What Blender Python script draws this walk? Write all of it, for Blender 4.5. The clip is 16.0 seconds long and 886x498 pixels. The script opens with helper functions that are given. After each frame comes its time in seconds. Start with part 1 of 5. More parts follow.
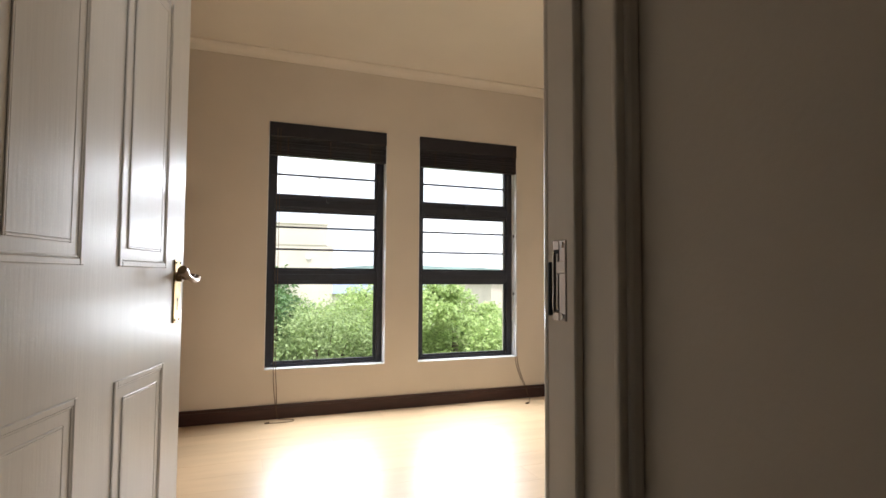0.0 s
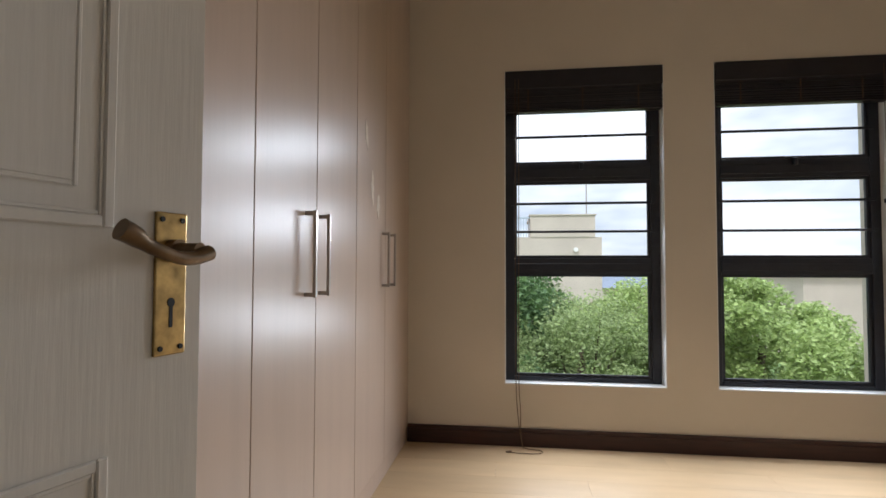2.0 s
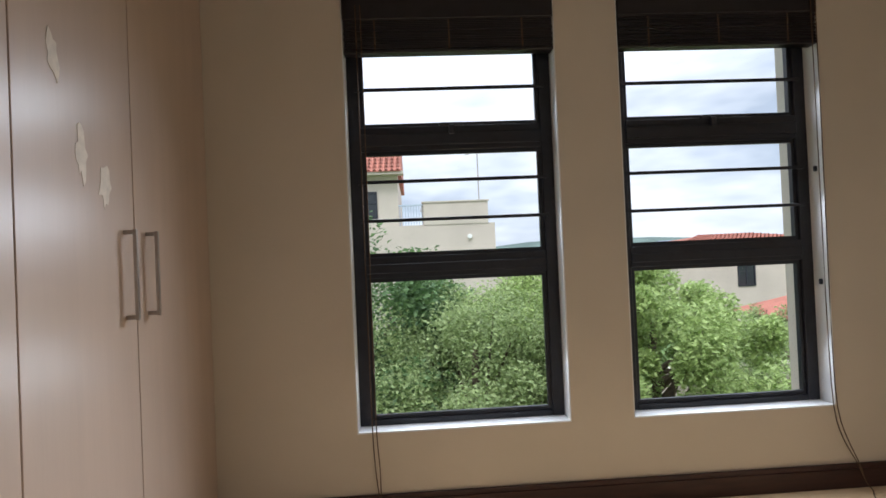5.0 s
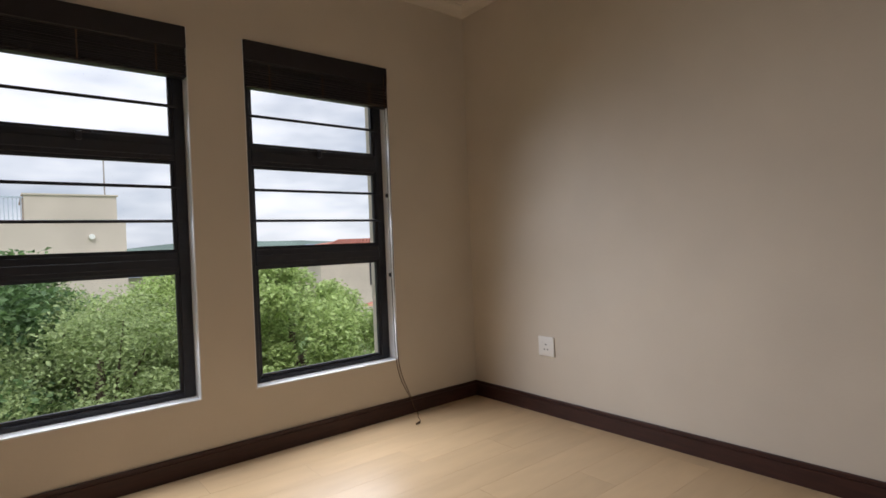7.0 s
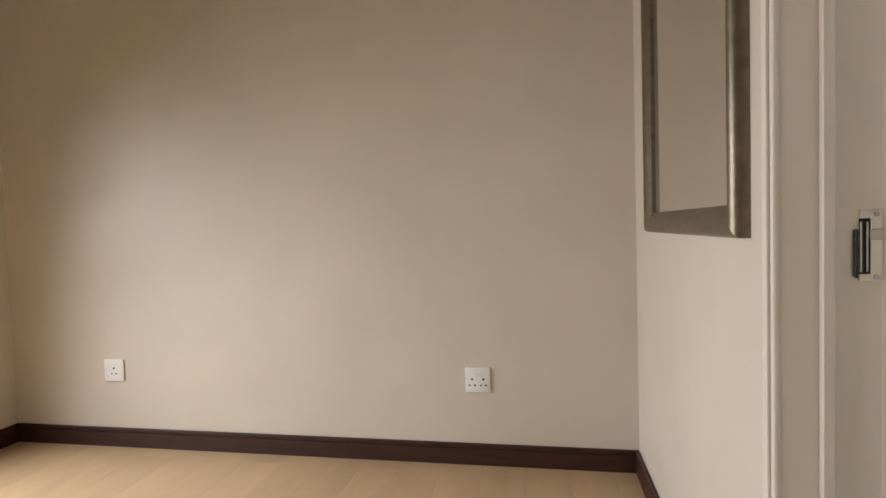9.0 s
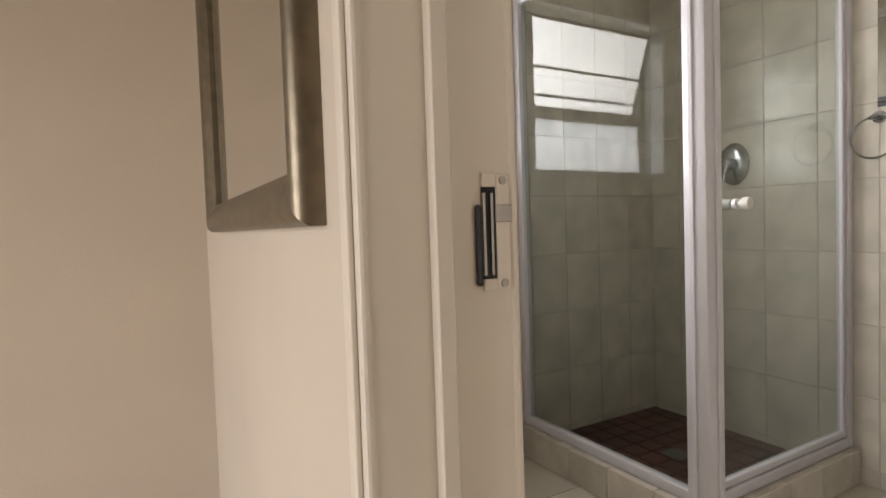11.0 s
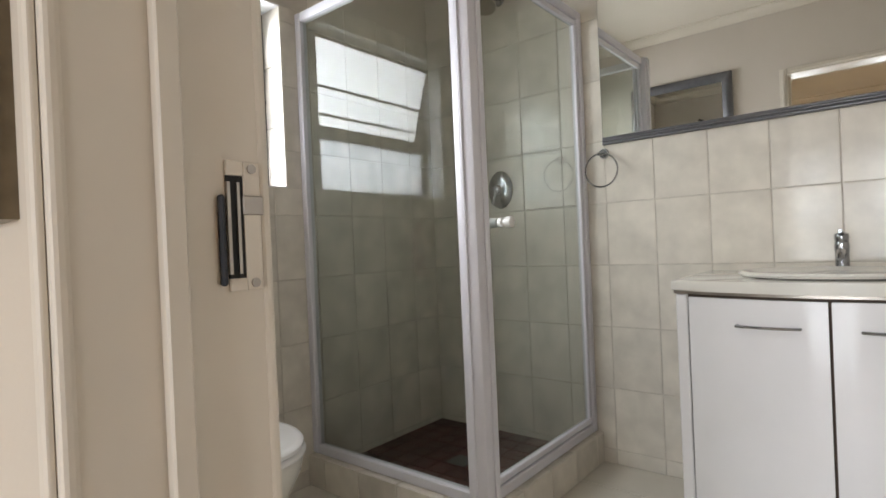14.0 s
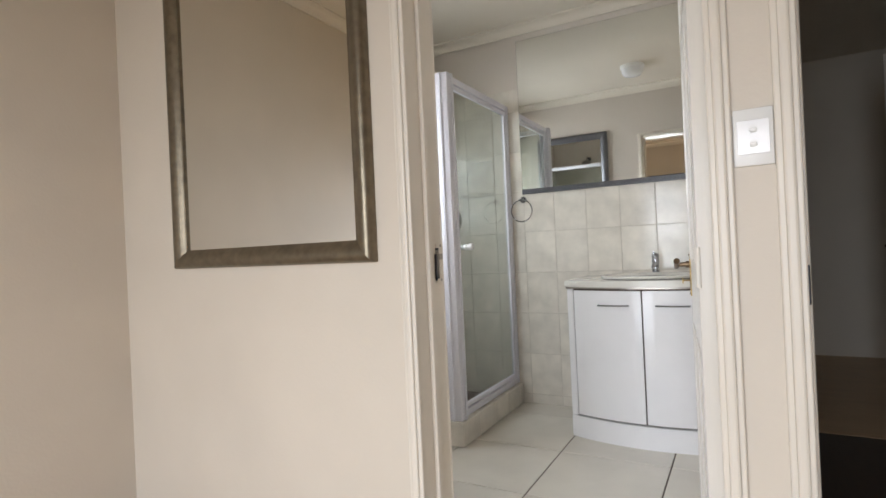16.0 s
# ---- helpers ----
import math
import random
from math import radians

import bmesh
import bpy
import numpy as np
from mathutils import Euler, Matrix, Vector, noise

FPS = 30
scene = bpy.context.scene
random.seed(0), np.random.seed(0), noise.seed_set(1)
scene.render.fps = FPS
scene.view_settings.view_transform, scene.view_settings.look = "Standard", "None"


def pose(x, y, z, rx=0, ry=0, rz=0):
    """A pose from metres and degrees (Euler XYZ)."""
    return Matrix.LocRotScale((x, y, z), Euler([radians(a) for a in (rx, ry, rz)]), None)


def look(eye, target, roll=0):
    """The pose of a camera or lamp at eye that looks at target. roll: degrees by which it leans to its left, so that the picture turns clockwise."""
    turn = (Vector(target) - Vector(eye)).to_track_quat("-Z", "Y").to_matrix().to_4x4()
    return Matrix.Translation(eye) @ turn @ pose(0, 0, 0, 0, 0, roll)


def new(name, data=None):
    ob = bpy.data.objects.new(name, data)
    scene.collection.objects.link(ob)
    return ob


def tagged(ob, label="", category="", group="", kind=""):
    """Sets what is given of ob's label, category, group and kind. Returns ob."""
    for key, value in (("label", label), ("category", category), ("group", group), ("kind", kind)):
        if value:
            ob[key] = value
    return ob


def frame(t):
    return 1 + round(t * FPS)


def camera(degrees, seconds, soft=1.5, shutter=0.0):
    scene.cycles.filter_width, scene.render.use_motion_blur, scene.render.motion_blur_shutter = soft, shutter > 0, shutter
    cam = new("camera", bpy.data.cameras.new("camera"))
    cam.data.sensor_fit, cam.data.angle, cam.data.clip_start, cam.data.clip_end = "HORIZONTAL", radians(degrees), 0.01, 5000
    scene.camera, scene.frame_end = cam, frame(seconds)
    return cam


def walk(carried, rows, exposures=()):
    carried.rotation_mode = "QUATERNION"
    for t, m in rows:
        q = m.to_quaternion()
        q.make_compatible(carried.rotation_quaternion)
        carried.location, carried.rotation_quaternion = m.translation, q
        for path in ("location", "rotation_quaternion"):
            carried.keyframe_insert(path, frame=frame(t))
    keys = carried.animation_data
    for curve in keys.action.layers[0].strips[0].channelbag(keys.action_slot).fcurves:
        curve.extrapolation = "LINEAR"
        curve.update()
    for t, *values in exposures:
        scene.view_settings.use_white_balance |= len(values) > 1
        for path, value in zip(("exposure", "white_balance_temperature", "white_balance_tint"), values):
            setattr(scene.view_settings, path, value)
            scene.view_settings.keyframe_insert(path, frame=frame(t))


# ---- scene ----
cam = camera(79.2, 16.0, soft=1.6)
ROWS = [
    (0, 0.701, -0.427, 1.005, -20.747, 2.917, -0.334),
    (0.5, 0.822, -0.199, 1.020, -10.745, 2.324, -0.905),
    (1, 0.915, 0.045, 0.985, -1.450, 2.265, -0.525),
    (1.5, 0.948, 0.284, 0.978, 5.747, 2.062, -0.500),
    (2, 0.929, 0.511, 0.981, 7.625, 2.139, -0.140),
    (2.5, 0.944, 0.690, 1.026, 8.611, 1.976, 0.449),
    (3, 0.848, 0.939, 1.039, 9.123, 1.660, 0.897),
    (3.2, 0.842, 0.987, 1.042, 10.331, 1.647, 1.139),
    (5.5, 1.169, 1.428, 1.040, -12.124, 0.142, 2.515),
    (6, 1.158, 1.268, 1.059, -22.443, -0.092, 2.306),
    (6.5, 1.136, 1.069, 1.068, -30.118, -0.559, 2.332),
    (7, 1.042, 0.848, 1.035, -39.304, -0.535, 2.324),
    (7.5, 0.967, 0.689, 1.001, -45.342, -0.668, 2.410),
    (8, 0.902, 0.658, 1.039, -49.348, -0.739, 2.190),
    (8.5, 0.947, 0.714, 1.056, -65.088, -1.284, 1.704),
    (9, 1.071, 0.700, 1.105, -79.627, -2.329, 1.696),
    (9.5, 1.246, 0.705, 1.076, -94.397, -1.793, 1.277),
    (10, 1.360, 0.642, 1.081, -109.862, -2.518, 1.231),
    (12.3, 1.873, 0.103, 0.991, -121.352, -2.328, 2.055),
    (12.5, 1.875, 0.038, 0.978, -120.714, -1.992, 2.200),
    (13, 1.815, 0.026, 0.950, -131.697, -1.113, 1.949),
    (13.5, 1.775, 0.154, 0.968, -139.136, -1.015, 1.803),
    (14, 1.628, 0.427, 1.026, -140.895, -0.275, 2.490),
    (14.5, 1.474, 0.621, 1.057, -141.545, -0.286, 2.414),
    (15, 1.357, 0.911, 1.069, -143.518, -0.267, 2.498),
    (15.5, 1.277, 1.212, 1.095, -146.309, 0.015, 2.646),
    (16, 1.259, 1.598, 1.092, -150.705, 0.111, 2.631),
]
EXPOSURES = [  # seconds, stops, kelvin, tint
    (0.0, 1.0, 6300, 12), (0.5, 0.8, 5900, 10), (1.0, 0.5, 5900, 10), (1.5, 0.22, 5950, 10), (2.0, 0.15, 6100, 11), (3.0, 0.1, 6650, 13),
    (5.5, 0.1, 5950, 11), (6.5, -0.14, 6250, 15), (7.0, -0.15, 6350, 14), (8.0, 0.05, 6450, 12), (8.5, 0.35, 6500, 12), (9.0, 0.58, 6600, 14), (9.5, 0.55, 7050, 18), (10.0, 0.55, 7300, 18),
    (12.3, 0.85, 6600, 13), (13.5, 0.72, 6600, 13), (14.5, 0.73, 6350, 12), (16.0, 0.8, 6250, 12)]
walk(cam, [(t, pose(x, y, z, 90 + pitch, roll, yaw)) for t, x, y, z, yaw, pitch, roll in ROWS], EXPOSURES)

# ---------------------------------------------------------------- light
world = bpy.data.worlds.new("sky")
scene.world = world
world.use_nodes = True
wn, wl = world.node_tree.nodes, world.node_tree.links
wn.clear()
w_out = wn.new("ShaderNodeOutputWorld")
w_bg = wn.new("ShaderNodeBackground")
w_sky = wn.new("ShaderNodeTexSky")
w_sky.sky_type = "NISHITA"
w_sky.sun_disc = False
w_sky.sun_elevation, w_sky.sun_rotation = radians(52), radians(200)
w_co = wn.new("ShaderNodeTexCoord")
w_map = wn.new("ShaderNodeMapping")
w_map.inputs["Scale"].default_value = (1.0, 1.0, 3.2)
w_noise = wn.new("ShaderNodeTexNoise")
w_noise.inputs["Scale"].default_value = 2.4
w_noise.inputs["Detail"].default_value = 4
w_noise.inputs["Roughness"].default_value = 0.55
w_ramp = wn.new("ShaderNodeValToRGB")
w_ramp.color_ramp.elements[0].position, w_ramp.color_ramp.elements[0].color = 0.36, (4.0, 4.5, 5.2, 1)
w_ramp.color_ramp.elements[1].position, w_ramp.color_ramp.elements[1].color = 0.62, (9.0, 9.1, 9.2, 1)
w_mix = wn.new("ShaderNodeMixRGB")
w_mix.inputs[0].default_value = 0.93          # nearly closed cloud cover
wl.new(w_co.outputs["Generated"], w_map.inputs["Vector"])
wl.new(w_map.outputs[0], w_noise.inputs["Vector"])
wl.new(w_noise.outputs[0], w_ramp.inputs[0])
wl.new(w_sky.outputs[0], w_mix.inputs[1])
wl.new(w_ramp.outputs[0], w_mix.inputs[2])
w_sep = wn.new("ShaderNodeSeparateXYZ")
w_up = wn.new("ShaderNodeMapRange")          # an overcast sky is brighter overhead
w_up.inputs["From Min"].default_value, w_up.inputs["From Max"].default_value = 0.25, 1.0
w_up.inputs["To Min"].default_value, w_up.inputs["To Max"].default_value = 1.0, 3.0
w_gain = wn.new("ShaderNodeVectorMath")
w_gain.operation = "SCALE"
wl.new(w_co.outputs["Generated"], w_sep.inputs[0])
wl.new(w_sep.outputs["Z"], w_up.inputs["Value"])
wl.new(w_mix.outputs[0], w_gain.inputs[0])
wl.new(w_up.outputs[0], w_gain.inputs["Scale"])
wl.new(w_gain.outputs[0], w_bg.inputs[0])
w_bg.inputs[1].default_value = 0.14
wl.new(w_bg.outputs[0], w_out.inputs[0])

sun_data = bpy.data.lights.new("sun", "SUN")
sun_data.energy, sun_data.angle, sun_data.color = 1.5, radians(12), (1.0, 0.96, 0.9)
sun = new("sun", sun_data)
sun.matrix_world = look((0, 0, 20), (0 + 6 * math.sin(radians(20)), 0 + 6 * math.cos(radians(20)), 20 - 9))


def opening_light(name, place, target, w, h, power, color, spread=104):
    """An area lamp in a window's opening, standing in for the sky's light."""
    d = bpy.data.lights.new(name, "AREA")
    d.spread = radians(spread)
    d.shape, d.size, d.size_y, d.energy, d.color = "RECTANGLE", w, h, power, color
    ob = new(name, d)
    ob.matrix_world = look(place, target)
    return ob


# ---------------------------------------------------------------- plan
XW, XE = 0.320, 3.508          # wardrobe front, plain east wall
YS, YW = 0.295, 3.56          # wall with the two doors, window wall
YBN, YB = 0.14, -1.938        # bathroom north and south faces
XBW, XBE = 1.265, 3.605        # bathroom west and east faces
XCE, XCW = 1.18, -0.45        # corridor faces
YC = -4.2
ZC = 2.62
WIN = [(0.872, 1.744), (2.004, 2.874)]
SILL, HEAD = 0.338, 2.11
BATH_DOOR = (1.315, 2.085)
BED_DOOR = (0.36, 1.150)
DOOR_H = 2.11


for wx in (1.308, 2.439):
    for wz, wh, power in ((0.68, 0.19, 6.3), (1.27, 0.16, 6.5), (1.72, 0.10, 4.6)):
        opening_light("sky_light", (wx, YW + 0.04, wz), (wx, YW + 0.04 - math.cos(radians(31)), wz - math.sin(radians(31))), 0.72, wh, power, (0.89, 0.945, 1.0), 128)
opening_light("sky_light", (3.81, -0.50, 1.70), (0, -0.50, 0.5), 0.86, 0.76, 14, (0.93, 0.97, 1.0), 150)

# ---------------------------------------------------------------- materials
def mat(name, color, rough=0.5, metal=0.0, vary=0.08, scale=6.0, bump=0.0, bump_scale=60.0, trans=0.0, stretch=(1, 1, 1), random_tint=0.0, coat=0.0, ior=1.45, spec=0.5):
    m = bpy.data.materials.new(name)
    m.use_nodes = True
    n, l = m.node_tree.nodes, m.node_tree.links
    b = n["Principled BSDF"]
    b.inputs["Roughness"].default_value = rough
    b.inputs["Metallic"].default_value = metal
    b.inputs["Transmission Weight"].default_value = trans
    b.inputs["Coat Weight"].default_value = coat
    b.inputs["IOR"].default_value = ior
    b.inputs["Specular IOR Level"].default_value = spec
    co = n.new("ShaderNodeTexCoord")
    mp = n.new("ShaderNodeMapping")
    mp.inputs["Scale"].default_value = stretch
    l.new(co.outputs["Object"], mp.inputs["Vector"])
    big = n.new("ShaderNodeTexNoise")
    big.inputs["Scale"].default_value = scale
    big.inputs["Detail"].default_value = 6
    l.new(mp.outputs[0], big.inputs["Vector"])
    ramp = n.new("ShaderNodeMapRange")
    ramp.inputs["From Min"].default_value, ramp.inputs["From Max"].default_value = 0.3, 0.7
    ramp.inputs["To Min"].default_value, ramp.inputs["To Max"].default_value = 1 - vary, 1 + vary
    l.new(big.outputs[0], ramp.inputs["Value"])
    mul = n.new("ShaderNodeMixRGB")
    mul.blend_type = "MULTIPLY"
    mul.inputs[0].default_value = 1
    mul.inputs[1].default_value = (*color, 1)
    if random_tint:
        info = n.new("ShaderNodeObjectInfo")
        shift = n.new("ShaderNodeVectorMath")
        shift.operation = "MULTIPLY_ADD"
        shift.inputs[1].default_value = (83.0, 57.0, 71.0)
        l.new(info.outputs["Random"], shift.inputs[0])
        l.new(co.outputs["Object"], shift.inputs[2])
        l.new(shift.outputs[0], mp.inputs["Vector"])
        rr = n.new("ShaderNodeMapRange")
        rr.inputs["To Min"].default_value, rr.inputs["To Max"].default_value = 1 - random_tint, 1 + random_tint
        l.new(info.outputs["Random"], rr.inputs["Value"])
        mm = n.new("ShaderNodeMath")
        mm.operation = "MULTIPLY"
        l.new(rr.outputs[0], mm.inputs[0])
        l.new(ramp.outputs[0], mm.inputs[1])
        l.new(mm.outputs[0], mul.inputs[2])
    else:
        l.new(ramp.outputs[0], mul.inputs[2])
    l.new(mul.outputs[0], b.inputs["Base Color"])
    if bump:
        fine = n.new("ShaderNodeTexNoise")
        fine.inputs["Scale"].default_value = bump_scale
        fine.inputs["Detail"].default_value = 4
        l.new(mp.outputs[0], fine.inputs["Vector"])
        bp = n.new("ShaderNodeBump")
        bp.inputs["Strength"].default_value = bump
        bp.inputs["Distance"].default_value = 0.01
        l.new(fine.outputs[0], bp.inputs["Height"])
        l.new(bp.outputs[0], b.inputs["Normal"])
    return m


PAINT = mat("wall_paint", (0.64, 0.573, 0.482), 0.5, vary=0.04, scale=2.0, bump=0.06, bump_scale=90)
BATH_PAINT = mat("bath_paint", (0.62, 0.56, 0.49), 0.55, vary=0.03, scale=2.0, bump=0.06, bump_scale=90)
CEILING = mat("ceiling_paint", (0.72, 0.66, 0.56), 0.7, vary=0.03, scale=2.0, bump=0.05, bump_scale=70)
TRIM = mat("trim_enamel", (0.72, 0.66, 0.57), 0.35, vary=0.03, scale=5, bump=0.04, bump_scale=25)
REVEAL = mat("window_reveal_paint", (0.80, 0.80, 0.80), 0.5, vary=0.03, scale=5)
DOOR_WHITE = mat("door_enamel", (0.68, 0.64, 0.58), 0.28, vary=0.03, scale=4, bump=0.05, bump_scale=16, stretch=(9, 9, 0.6))
SKIRT = mat("dark_skirting_wood", (0.040, 0.013, 0.009), 0.5, vary=0.3, scale=8, stretch=(1, 1, 8), bump=0.05)
WARD = mat("wardrobe_laminate", (0.53, 0.41, 0.325), 0.33, vary=0.04, scale=3, bump=0.03, bump_scale=20, stretch=(6, 6, 0.5))
WARD_WORN = mat("bare_chipboard", (0.74, 0.66, 0.56), 0.7, vary=0.1, scale=40)
# shade of narrow gaps, put into the colour of what lies behind them
GAP_SHADE = mat("gap_shade", (0.10, 0.07, 0.05), 0.7)
CHROME = mat("chrome", (0.75, 0.75, 0.76), 0.12, 1.0, vary=0.03)
DULL_CHROME = mat("dulled_chrome", (0.40, 0.41, 0.43), 0.18, 1.0, vary=0.08, scale=20)
BRONZE = mat("darkened_bronze", (0.17, 0.12, 0.075), 0.32, 1.0, vary=0.35, scale=30)
NICKEL = mat("brushed_nickel", (0.42, 0.38, 0.34), 0.32, 1.0, vary=0.06, scale=30)
BRASS = mat("tarnished_brass", (0.46, 0.32, 0.13), 0.34, 1.0, vary=0.45, scale=45)
BLACK_AL = mat("charcoal_window_frame", (0.020, 0.022, 0.031), 0.38, 0.0, vary=0.15, scale=20)
BLIND = mat("dark_blind_slats", (0.012, 0.010, 0.014), 0.4, vary=0.3, scale=14)
CORD = mat("brown_cord", (0.10, 0.06, 0.035), 0.8)
PLASTIC = mat("white_plastic", (0.80, 0.79, 0.76), 0.3, vary=0.02)
# near-black: painted shade of holes, also black screws and mirror backing
DARK = mat("hole_shade_black", (0.01, 0.01, 0.01), 0.6)
FRAME_PEWTER = mat("pewter_mirror_frame", (0.20, 0.165, 0.115), 0.36, 0.75, vary=0.18, scale=30, bump=0.05, bump_scale=80)
FRAME_GREY = mat("grey_mirror_frame", (0.16, 0.16, 0.17), 0.35, 0.6, vary=0.1, scale=30)
MIRROR = mat("mirror_glass", (0.86, 0.87, 0.85), 0.0, 1.0, vary=0.0)
GLASS = mat("window_glass", (0.98, 0.99, 0.99), 0.0, trans=1.0, vary=0.0, ior=1.05)
SHOWER_GLASS = mat("shower_glass", (0.76, 0.80, 0.765), 0.0, trans=1.0, vary=0.02, ior=1.30)
LAMINATE = mat("maple_laminate", (0.49, 0.345, 0.20), 0.36, vary=0.07, scale=3.0, stretch=(1.0, 4.0, 1), random_tint=0.05, bump=0.008, bump_scale=30)
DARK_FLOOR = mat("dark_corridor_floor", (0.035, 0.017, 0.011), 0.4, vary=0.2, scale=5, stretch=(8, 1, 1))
TILE = mat("marbled_wall_tile", (0.68, 0.63, 0.55), 0.16, vary=0.13, scale=7.5, random_tint=0.03)
FLOOR_TILE = mat("cream_floor_tile", (0.66, 0.62, 0.54), 0.22, vary=0.06, scale=4, random_tint=0.02)
GROUT = mat("grout", (0.56, 0.51, 0.44), 0.85, vary=0.12, scale=30)
FLOOR_GROUT = mat("dark_floor_grout", (0.14, 0.11, 0.09), 0.9, vary=0.2, scale=30)
RED_MOSAIC = mat("oxblood_shower_tile", (0.085, 0.024, 0.020), 0.35, vary=0.25, scale=10, random_tint=0.25)
CERAMIC = mat("white_ceramic", (0.74, 0.72, 0.66), 0.12, vary=0.02, coat=0.4)
SEAT = mat("white_seat_plastic", (0.84, 0.83, 0.82), 0.18, vary=0.01)
WHITE_AL = mat("white_coated_aluminium", (0.74, 0.73, 0.78), 0.3, vary=0.03)
VANITY = mat("white_vanity_foil", (0.80, 0.79, 0.79), 0.22, vary=0.02)
PINK = mat("magenta_plastic", (0.52, 0.02, 0.16), 0.25, vary=0.05)
PALE_PINK = mat("pale_pink_cap", (0.80, 0.50, 0.52), 0.35)
LABEL_WHITE = mat("label_white", (0.8, 0.8, 0.8), 0.4)
LABEL_NAVY = mat("label_navy", (0.03, 0.05, 0.18), 0.4)
LABEL_RED = mat("label_pink_bar", (0.75, 0.10, 0.20), 0.4)
CARDBOARD = mat("brown_cardboard", (0.20, 0.14, 0.09), 0.9, vary=0.1, scale=40)
PAPER = mat("toilet_paper", (0.84, 0.82, 0.79), 0.95, vary=0.03, scale=30, bump=0.1, bump_scale=90)
PLASTER_OUT = mat("cream_render", (0.55, 0.48, 0.41), 0.9, vary=0.10, scale=0.6, bump=0.1, bump_scale=20)
ROOF_RED = mat("red_clay_roof", (0.34, 0.125, 0.085), 0.8, vary=0.2, scale=2, random_tint=0.12)
ROOF_GREY = mat("slate_grey_roof", (0.17, 0.20, 0.25), 0.8, vary=0.1, scale=1)
WINDOW_DARK = mat("dark_house_glass", (0.03, 0.035, 0.04), 0.1)
RAIL_BLUE = mat("pale_rail_paint", (0.45, 0.52, 0.60), 0.4)
GRASS = mat("lawn", (0.09, 0.15, 0.04), 0.9, vary=0.4, scale=3)
HILL = mat("far_hills", (0.10, 0.14, 0.12), 1.0, vary=0.3, scale=0.02)
BARK = mat("bark", (0.10, 0.075, 0.05), 0.9, vary=0.3, scale=12, bump=0.4, bump_scale=20)


def leaf_mat(name, a, b):
    m = bpy.data.materials.new(name)
    m.use_nodes = True
    n, l = m.node_tree.nodes, m.node_tree.links
    p = n["Principled BSDF"]
    p.inputs["Roughness"].default_value = 0.5
    geo = n.new("ShaderNodeNewGeometry")
    ramp = n.new("ShaderNodeValToRGB")
    ramp.color_ramp.elements[0].color, ramp.color_ramp.elements[1].color = (*a, 1), (*b, 1)
    l.new(geo.outputs["Random Per Island"], ramp.inputs[0])
    l.new(ramp.outputs[0], p.inputs["Base Color"])
    tr = n.new("ShaderNodeBsdfTranslucent")
    l.new(ramp.outputs[0], tr.inputs["Color"])
    mx = n.new("ShaderNodeMixShader")
    mx.inputs[0].default_value = 0.4
    l.new(p.outputs[0], mx.inputs[1])
    l.new(tr.outputs[0], mx.inputs[2])
    l.new(mx.outputs[0], n["Material Output"].inputs["Surface"])
    return m


LEAF_DARK = leaf_mat("dark_leaves", (0.06, 0.12, 0.04), (0.18, 0.29, 0.11))
LEAF_MID = leaf_mat("olive_leaves", (0.20, 0.27, 0.10), (0.43, 0.52, 0.23))
LEAF_LIGHT = leaf_mat("bright_leaves", (0.24, 0.33, 0.10), (0.50, 0.61, 0.24))

FROST = bpy.data.materials.new("frosted_glass")
FROST.use_nodes = True
_n, _l = FROST.node_tree.nodes, FROST.node_tree.links
_t = _n.new("ShaderNodeBsdfTranslucent")
_t.inputs[0].default_value = (0.93, 0.95, 0.97, 1)
_m = _n.new("ShaderNodeMixShader")
_m.inputs[0].default_value = 0.75
_n["Principled BSDF"].inputs["Base Color"].default_value = (0.9, 0.92, 0.95, 1)
_n["Principled BSDF"].inputs["Roughness"].default_value = 0.5
_n["Principled BSDF"].inputs["Transmission Weight"].default_value = 1.0
_l.new(_n["Principled BSDF"].outputs[0], _m.inputs[1])
_l.new(_t.outputs[0], _m.inputs[2])
_l.new(_m.outputs[0], _n["Material Output"].inputs["Surface"])


# ---------------------------------------------------------------- mesh helpers
def box(bm, x0, y0, z0, x1, y1, z1, bevel=0.0, segs=1):
    vs = [bm.verts.new(c) for c in ((x0, y0, z0), (x1, y0, z0), (x1, y1, z0), (x0, y1, z0), (x0, y0, z1), (x1, y0, z1), (x1, y1, z1), (x0, y1, z1))]
    fs = [bm.faces.new([vs[i] for i in f]) for f in ((3, 2, 1, 0), (4, 5, 6, 7), (0, 1, 5, 4), (1, 2, 6, 5), (2, 3, 7, 6), (3, 0, 4, 7))]
    if bevel:
        es = list({e for f in fs for e in f.edges})
        bmesh.ops.bevel(bm, geom=es, offset=bevel, segments=segs, profile=0.5, affect="EDGES")
    return bm


def B(x0, y0, z0, x1, y1, z1, bevel=0.0, segs=1):
    return box(bmesh.new(), min(x0, x1), min(y0, y1), min(z0, z1), max(x0, x1), max(y0, y1), max(z0, z1), bevel, segs)


def cyl(bm, a, b, r, r2=None, n=16):
    a, b = Vector(a), Vector(b)
    d = b - a
    m = Matrix.Translation((a + b) / 2) @ d.to_track_quat("Z", "Y").to_matrix().to_4x4()
    bmesh.ops.create_cone(bm, cap_ends=True, segments=n, radius1=r, radius2=r if r2 is None else r2, depth=d.length, matrix=m)
    return bm


